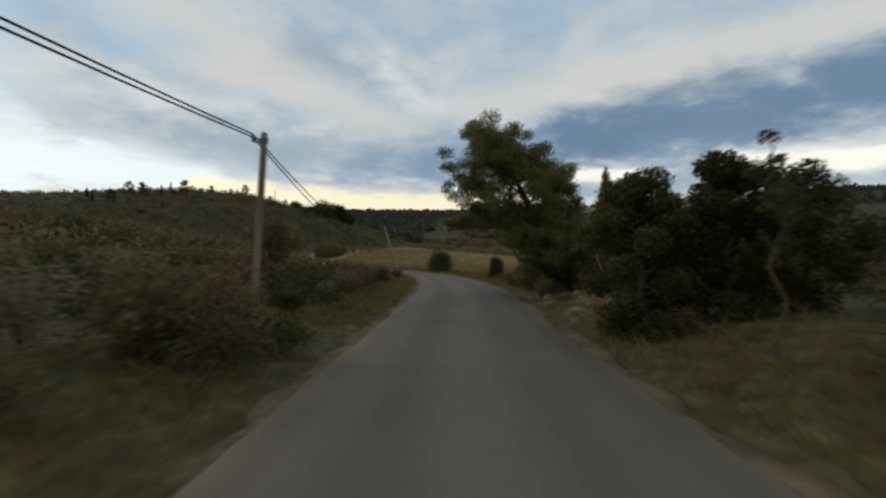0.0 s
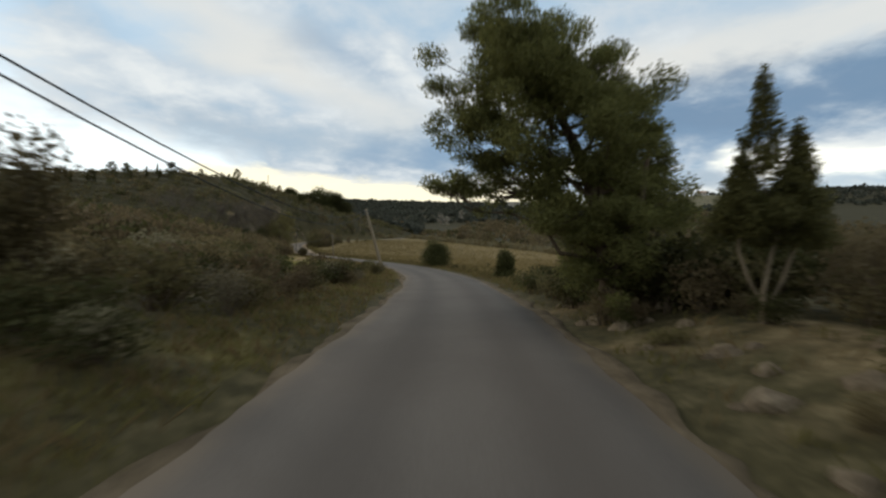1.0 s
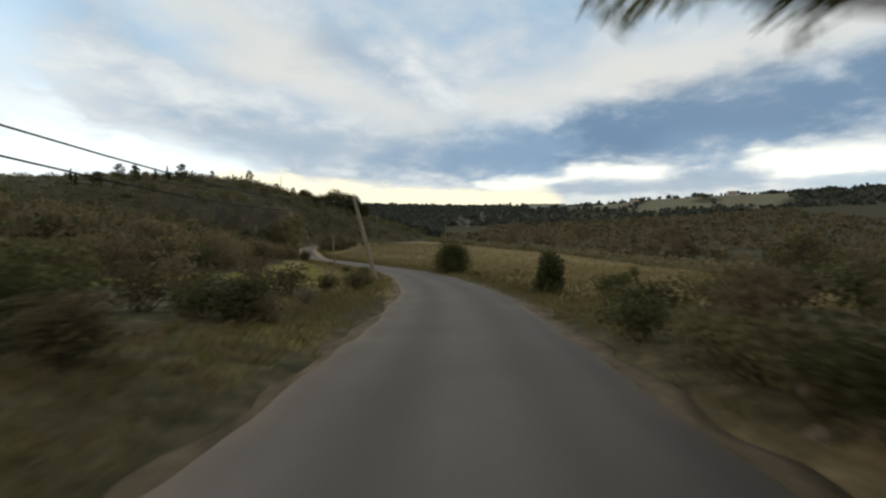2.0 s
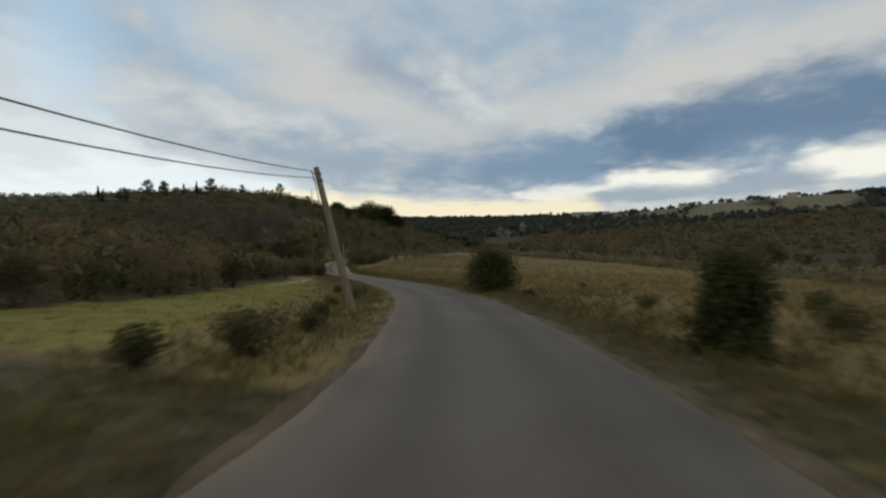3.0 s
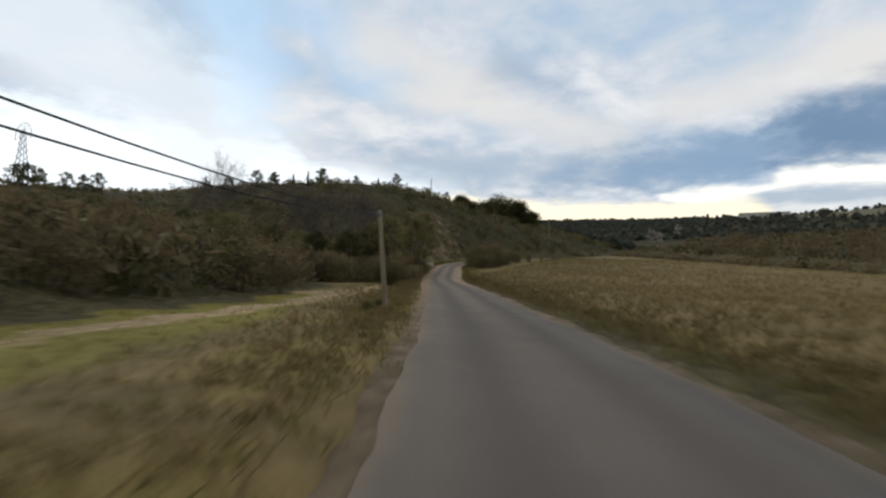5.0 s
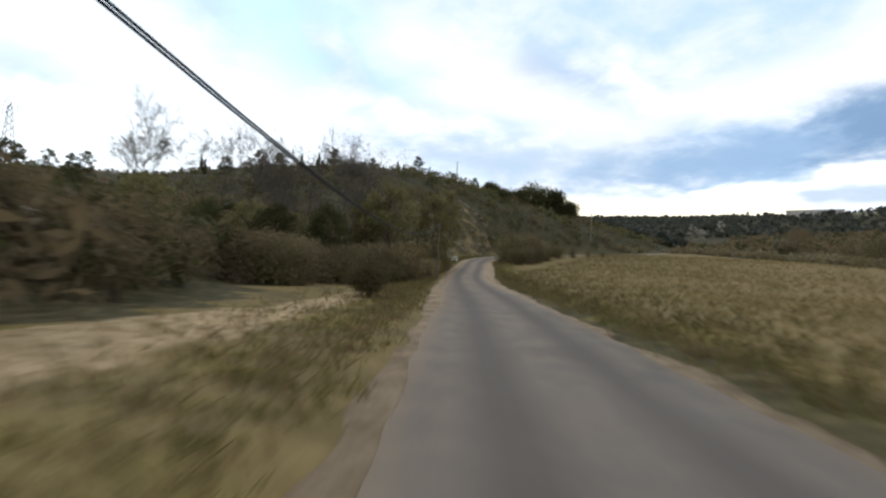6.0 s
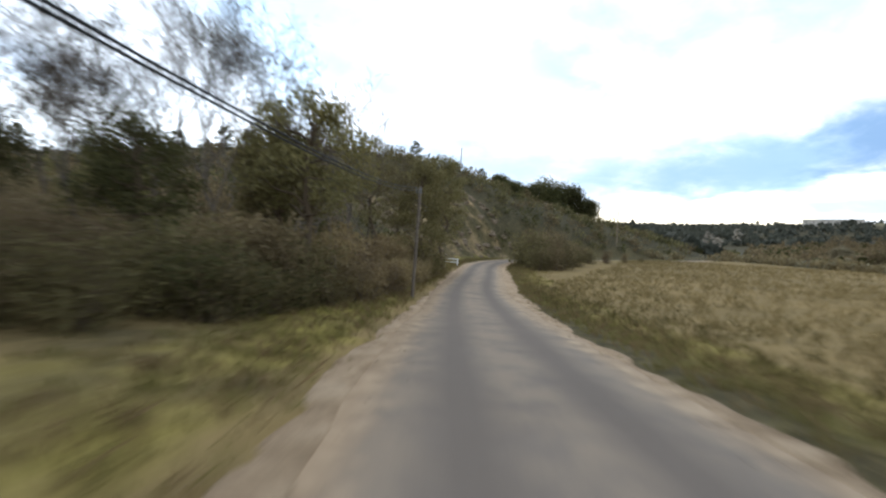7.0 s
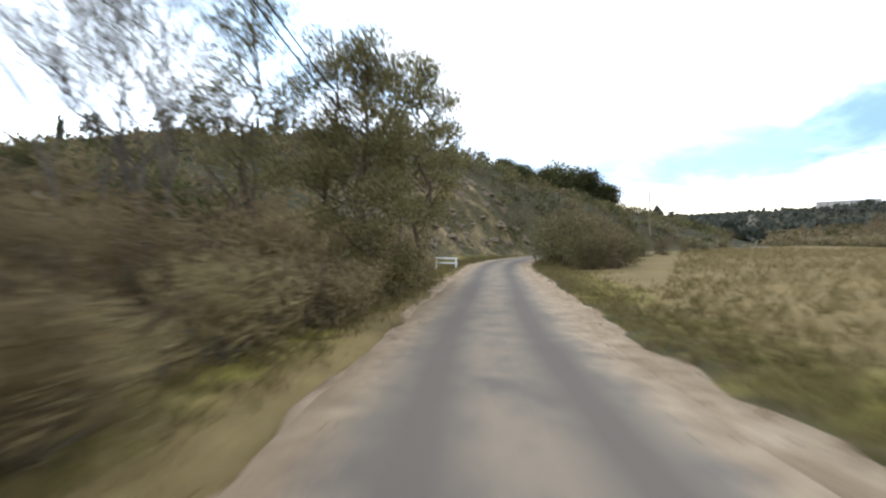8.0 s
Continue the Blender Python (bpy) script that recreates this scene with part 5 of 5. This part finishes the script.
# trees on the skyline of the hill
SKY = [tree("hill_pine", 301, 0, 0, 5.5, 5.0, M_OAK, "dark rounded pine on the hilltop skyline", group="skyline trees", count=1800, leaf=0.2, trunk=0.16, clear=0.04, lobes=16),
       tree("hill_pine", 302, 0, 0, 4.6, 4.6, M_OAK, "dark rounded pine on the hilltop skyline", group="skyline trees", count=1600, leaf=0.2, trunk=0.16, clear=0.04, lobes=14)]
RIDGE = [(-141.4, 121.6, 2.7), (-139.5, 125.6, 2.8), (-137.2, 130.1, 2.1), (-143.3, 137.6, 2.5), (-139.4, 138.4, 2.8), (-102.9, 147.6, 2.0), (-104.8, 158.7, 2.1), (-104.5, 165.2, 2.1), (-101.0, 161.0, 1.6),
         (-93.8, 172.4, 3.2), (-79.2, 191.0, 2.4), (-89.2, 183.1, 1.2), (-67.7, 203.3, 1.2), (-143.1, 125.0, 3.8), (-72.5, 199.0, 0.8)]
scatter(SKY, [(x, y, (h + 1.6) / 4.7) for x, y, h in RIDGE])

for x, y, h, w in ((-58.0, 236.5, 11.4, 12.5), (-52.5, 238.0, 9.0, 9.5), (-47.5, 237.5, 6.4, 7.5), (-61.5, 226.0, 7.0, 9.0), (-66.0, 213.0, 4.6, 7.0), (-61.0, 207.0, 3.6, 6.0)):
    shrub("knoll_pine", 311 + int(h * 3), x, y, h, w, M_OAK, "dark domed pine on the knoll beside the bend", "pine tree", "knoll pines", count=6500, leaf=0.09 + 0.026 * h, stems=9, lobes=44, low=0.1)


def cypress(seed, x, y, h):
    rng = np.random.default_rng(seed)
    ob = thing("cypress", x, y, gz(x, y) - 0.1, "narrow dark cypress on the hilltop skyline", "cypress", "skyline cypresses")
    part("trunk", np_mesh("trunk", *tube([(0, 0, -0.2), (0, 0, h * 0.5), (0, 0, h * 0.95)], (0.12, 0.08, 0.02), 7), M_BARK, True), ob)
    lo = [(rng.normal() * 0.08, rng.normal() * 0.08, h * (0.08 + 0.9 * u), h * 0.1 * (1 - u) ** 0.6 + 0.1, h * 0.1 * (1 - u) ** 0.6 + 0.1, h * 0.09) for u in np.linspace(0, 1, 14)]
    part("crown", np_mesh("crown", *leaves(rng, lobes_points(rng, lo, 1200), 0.28, 0.12, 0.8), M_OAK), ob)


for n, (x, y, h) in enumerate([(-109.7, 146.7, 3.6), (-107.6, 146.0, 3.6), (-97.8, 165.2, 3.4), (-98.7, 172.3, 3.4), (-83.5, 186.8, 2.4), (-95.6, 168.6, 2.8)]):
    cypress(330 + n, x, y, h)


def pylon(x, y, h):
    ob = thing("pylon", x, y, gz(x, y), "grey steel lattice electricity pylon on the hill", "pylon")
    legs = []
    for sx, sy in ((-1, -1), (1, -1), (1, 1), (-1, 1)):
        legs.append(tube([(sx * 1.6, sy * 1.6, -0.3), (sx * 0.55, sy * 0.55, h * 0.6), (sx * 0.35, sy * 0.35, h * 0.86)], (0.09, 0.08, 0.06), 4))
    for k in range(9):
        z0, z1 = h * 0.86 * k / 9, h * 0.86 * (k + 1) / 9
        w0, w1 = 1.6 - 1.15 * k / 9, 1.6 - 1.15 * (k + 1) / 9
        for a, b in (((-1, -1), (1, -1)), ((1, -1), (1, 1)), ((1, 1), (-1, 1)), ((-1, 1), (-1, -1))):
            legs.append(tube([(a[0] * w0, a[1] * w0, z0), (b[0] * w1, b[1] * w1, z1)], (0.07, 0.07), 4))
    part("tower", np_mesh("tower", *merged(legs), M_METAL), ob)
    arch = [(3.9 * math.cos(g), 0, h * 0.80 + 3.6 * math.sin(g)) for g in np.linspace(-0.25, math.pi + 0.25, 11)]
    arms = [tube(arch, np.full(11, 0.08), 4)] + [tube([p, (0, 0, h * 0.86)], (0.05, 0.05), 4) for p in arch]
    part("crossarm", np_mesh("crossarm", *merged(arms), M_METAL), ob, "arched lattice head")


pylon(-161.0, 132.0, 17.5)

# ---------------------------------------------------------------- rocky slope, railing, buildings
for n in range(270):
    k = R.uniform(143, 180)
    i = int(np.argmin(np.abs(FEET[:, 1] - k)))
    into = R.uniform(0.5, 14)
    s = R.uniform(0.5, 1.7) ** 1.3
    put_boulder(n, FEET[i, 0] - into, FEET[i, 1] + R.uniform(-1, 1), s, "pale weathered rock on the bare hillside above bend", "rocks on the slope", R.uniform(0.45, 0.9), LEDGES, 0.22)


def railing(x, y, turn):
    ob = thing("railing", x, y, gz(x, y), "small white painted railing at the road's edge", "railing", turn=turn)
    for k in (-0.5, 0.5):
        bm = bmesh.new()
        bmesh.ops.create_cube(bm, size=1, matrix=pose(k * 1.4, 0, 0.35) @ Matrix.Diagonal((0.09, 0.09, 0.9, 1)))
        bmesh.ops.bevel(bm, geom=list(bm.edges), offset=0.008, segments=1)
        part("post", bm_mesh("post", bm, M_WHITE, False), ob)
    for z in (0.45, 0.78):
        bm = bmesh.new()
        bmesh.ops.create_cube(bm, size=1, matrix=pose(0, -0.06, z) @ Matrix.Diagonal((1.6, 0.035, 0.09, 1)))
        bmesh.ops.bevel(bm, geom=list(bm.edges), offset=0.008, segments=1)
        part("rail", bm_mesh("rail", bm, M_WHITE, False), ob)


railing(-44.2, 141.3, 38)


def building(name, x, y, w, d, h, turn, label, roof_h=0.0, group=""):
    z = gz(x, y)
    ob = thing(name, x, y, z, label, "house", group, turn)
    bm = bmesh.new()
    bmesh.ops.create_cube(bm, size=1, matrix=pose(0, 0, h / 2 - 2) @ Matrix.Diagonal((w, d, h + 4, 1)))
    part("wall", bm_mesh("wall", bm, M_WALL, False), ob)
    bm = bmesh.new()
    if roof_h:
        e = 0.5
        vs = [bm.verts.new(c) for c in ((-w / 2 - e, -d / 2 - e, h), (w / 2 + e, -d / 2 - e, h), (w / 2 + e, d / 2 + e, h), (-w / 2 - e, d / 2 + e, h), (-w / 2 - e, 0, h + roof_h), (w / 2 + e, 0, h + roof_h))]
        for q in ((0, 1, 5, 4), (2, 3, 4, 5), (0, 4, 3), (1, 2, 5), (3, 2, 1, 0)):
            bm.faces.new([vs[i] for i in q])
    else:
        bmesh.ops.create_cube(bm, size=1, matrix=pose(0, 0, h + 0.3) @ Matrix.Diagonal((w + 1, d + 1, 0.6, 1)))
    roof = part("roof", bm_mesh("roof", bm, M_ROOF if roof_h else M_WALL, False), ob)
    if roof_h:
        bm = bmesh.new()
        bmesh.ops.create_cube(bm, size=1, matrix=pose(w * 0.28, d * 0.1, h + roof_h * 0.85) @ Matrix.Diagonal((0.7, 0.7, 1.6, 1)))
        part("chimney", bm_mesh("chimney", bm, M_WALL, False), roof)
    n = max(2, int(w / 7))
    for k in range(n):
        at = pose(-w / 2 + w * (k + 0.5) / n, -d / 2, h * 0.55)
        bm = bmesh.new()
        for x0, z0, sx, sz in ((-0.65, 0, 0.12, 1.6), (0.65, 0, 0.12, 1.6), (0, 0.75, 1.2, 0.12), (0, -0.75, 1.2, 0.12), (0, 0, 0.08, 1.4)):
            bmesh.ops.create_cube(bm, size=1, matrix=at @ pose(x0, -0.04, z0) @ Matrix.Diagonal((sx, 0.16, sz, 1)))
        window = part("window", bm_mesh("window", bm, M_WALL, False), ob)
        bm = bmesh.new()
        bmesh.ops.create_cube(bm, size=1, matrix=at @ pose(0, -0.02, 0) @ Matrix.Diagonal((1.2, 0.1, 1.4, 1)))
        part("pane", bm_mesh("pane", bm, M_PANE, False), window, "dark window pane")


building("long_building", 130, 800, 56, 14, 5.5, -10, "long pale flat-roofed building on the far hillside")
building("farmhouse", 420, 800, 12, 8, 4, -20, "pale farmhouse with tiled roof on the far ridge", 3, "far houses")
building("farmhouse", 262, 782, 12, 8, 4, -15, "pale farmhouse with tiled roof on the far ridge", 3, "far houses")


def pale_tree(seed, x, y, h, w, mat, label, count=1500):
    tree("valley_tree", seed, x, y, h, w, mat, label, group="trees beyond the field", count=count, leaf=0.28, trunk=0.2, clear=0.2, lobes=18, bark=M_PALEBARK)


pale_tree(341, -5.5, 540, 16, 11, M_POPLAR, "pale leafless poplar far beyond the dry field")
pale_tree(342, 1.5, 546, 11, 9, M_POPLAR, "pale leafless poplar far beyond the dry field")
pale_tree(343, 19, 600, 15, 8, M_POPLAR, "pale slender poplar far beyond the dry field")
pale_tree(344, -27.5, 315, 6, 6, M_STRAW, "yellowish tree at the far edge of the field")
pale_tree(345, -34, 300, 4.5, 7, M_OLIVE, "low yellow green tree at the far field edge")
pale_tree(346, 32, 330, 9, 13, M_BROWN, "broad brown leafless tree beyond the dry field", 2600)
pale_tree(347, 58, 260, 8, 11, M_BROWN, "broad brown leafless tree beyond the dry field", 2600)
pale_tree(348, 72, 190, 7, 10, M_BROWN, "broad brown leafless tree beyond the dry field", 2600)
pale_tree(349, 50, 130, 5, 7, M_BROWN, "broad brown leafless tree beyond the dry field", 2600)
pale_tree(350, 12, 240, 4, 6, M_PALE, "pale low tree beyond the dry field")

# ---------------------------------------------------------------- grass


def tufts(name, x, y, blades, height, width, mat, label, seed):
    rng = np.random.default_rng(seed)
    p = np.column_stack([x, y, ground_z(x, y)])
    p = np.repeat(p, blades, 0) + rng.normal(size=(len(p) * blades, 3)) * (0.10, 0.10, 0)
    n = len(p)
    h = (height * rng.uniform(0.5, 1.4, n))[:, None]
    lean = np.column_stack([rng.normal(size=n) * 0.35, rng.normal(size=n) * 0.35, np.ones(n)])
    g = rng.uniform(0, math.pi, n)
    side = np.column_stack([np.cos(g), np.sin(g), np.zeros(n)]) * (width * rng.uniform(0.6, 1.4, n))[:, None]
    bend = lean * (1.25, 1.25, 0.92)
    v = np.stack([p - side, p + side, p + lean * h * 0.6 + side * 0.6, p + bend * h], 1).reshape(-1, 3)
    me = np_mesh(name, v, np.arange(4 * n).reshape(n, 4), mat)
    return tagged(new(name, me), label, "grass", kind="stuff")


def grass():
    rng = np.random.default_rng(401)
    n = 19000
    k = rng.integers(50, len(ROAD) - 60, n)
    t = np.gradient(ROAD[:, :2], axis=0)
    t /= np.linalg.norm(t, axis=1)[:, None]
    d = (2.75 + np.abs(rng.normal(size=n)) * 1.6) * np.where(rng.uniform(size=n) < 0.5, -1, 1)
    x = ROAD[k, 0] + t[k, 1] * d + rng.normal(size=n) * 0.3
    y = ROAD[k, 1] - t[k, 0] * d + rng.normal(size=n) * 0.3
    d = side_of(ROAD, x, y)[0]
    ok = (np.abs(d) > shoulder(d, y) + 0.1 - 0.9 * rng.uniform(size=n) ** 3) & (np.abs(d) > 2.2) & ~((d < 0) & (y > 10) & (y < 28) & (rng.uniform(size=n) < 0.85))
    x, y = x[ok], y[ok]
    m = rng.uniform(size=len(x)) < 0.6
    tufts("verge_grass", x[m], y[m], 7, 0.15, 0.011, M_GRASS, "green and yellow grass along the road's verges", 402)
    tufts("verge_dry_grass", x[~m], y[~m], 5, 0.20, 0.010, M_STRAW, "dry straw-coloured grass along the road's verges", 403)
    x, y = rng.uniform(-30, 60, 60000), rng.uniform(34, 190, 60000)
    d, _ = side_of(ROAD, x, y)
    h, _ = side_of(FEET, x, y)
    k = (-d > shoulder(d, y) + 0.6) & (d < -3.2) & (x < field_edge(y)) & (rng.uniform(size=len(x)) < np.interp(-d, [4, 15, 40, 80], [1, 0.8, 0.3, 0.1]))
    fx, fy, fd = x[k][:13000], y[k][:13000], -d[k][:13000]
    lush = rng.uniform(size=len(fx)) < np.interp(fd, [3, 6, 12, 30], [0.95, 0.7, 0.2, 0.08])
    tufts("field_grass", fx[~lush], fy[~lush], 5, 0.36, 0.014, M_STRAW, "tall dry golden grass in the fallow field", 404)
    tufts("field_grass", fx[lush], fy[lush], 6, 0.26, 0.014, M_GRASS, "olive green grass at the edge of the fallow field", 406)
    k = (d > 3.8) & (h < -1) & (y < 86)
    tufts("meadow_grass", x[k][:7000], y[k][:7000], 5, 0.06, 0.012, M_MEADOW, "short green grass in the small field", 405)


def pebbles():
    """Small stones lying on the sandy shoulders."""
    rng = np.random.default_rng(411)
    n = 700
    y = rng.uniform(86, 140, n)
    side = np.where(rng.uniform(size=n) < 0.65, 1, -1)
    off = side * np.clip(rng.normal(size=n) * 0.35 + np.where(side > 0, 2.25, 1.95), 1.5, 3.0)
    base = np.array([road_point(a, b) for a, b in zip(y, off)])
    z = np.array([ROAD[int(np.argmin(np.abs(ROAD[:, 1] - a))), 2] for a in y])
    cube = np.array([(1, 0, 0), (0, 1, 0), (-1, 0, 0), (0, -1, 0), (0, 0, 0.8), (0, 0, -0.5)], float)
    tri = np.array([(0, 1, 4), (1, 2, 4), (2, 3, 4), (3, 0, 4), (1, 0, 5), (2, 1, 5), (3, 2, 5), (0, 3, 5)])
    size = rng.uniform(0.008, 0.028, n)
    v = np.concatenate([cube * s * rng.uniform(0.6, 1.2, (6, 3)) + (p[0], p[1], h + 0.01) for p, h, s in zip(base, z, size)])
    f = np.concatenate([tri + 6 * k for k in range(n)])
    tagged(new("pebbles", np_mesh("pebbles", v, f, M_ROCK)), "small pale pebbles scattered on the sandy shoulders", "pebbles", kind="stuff")


grass()
pebbles()
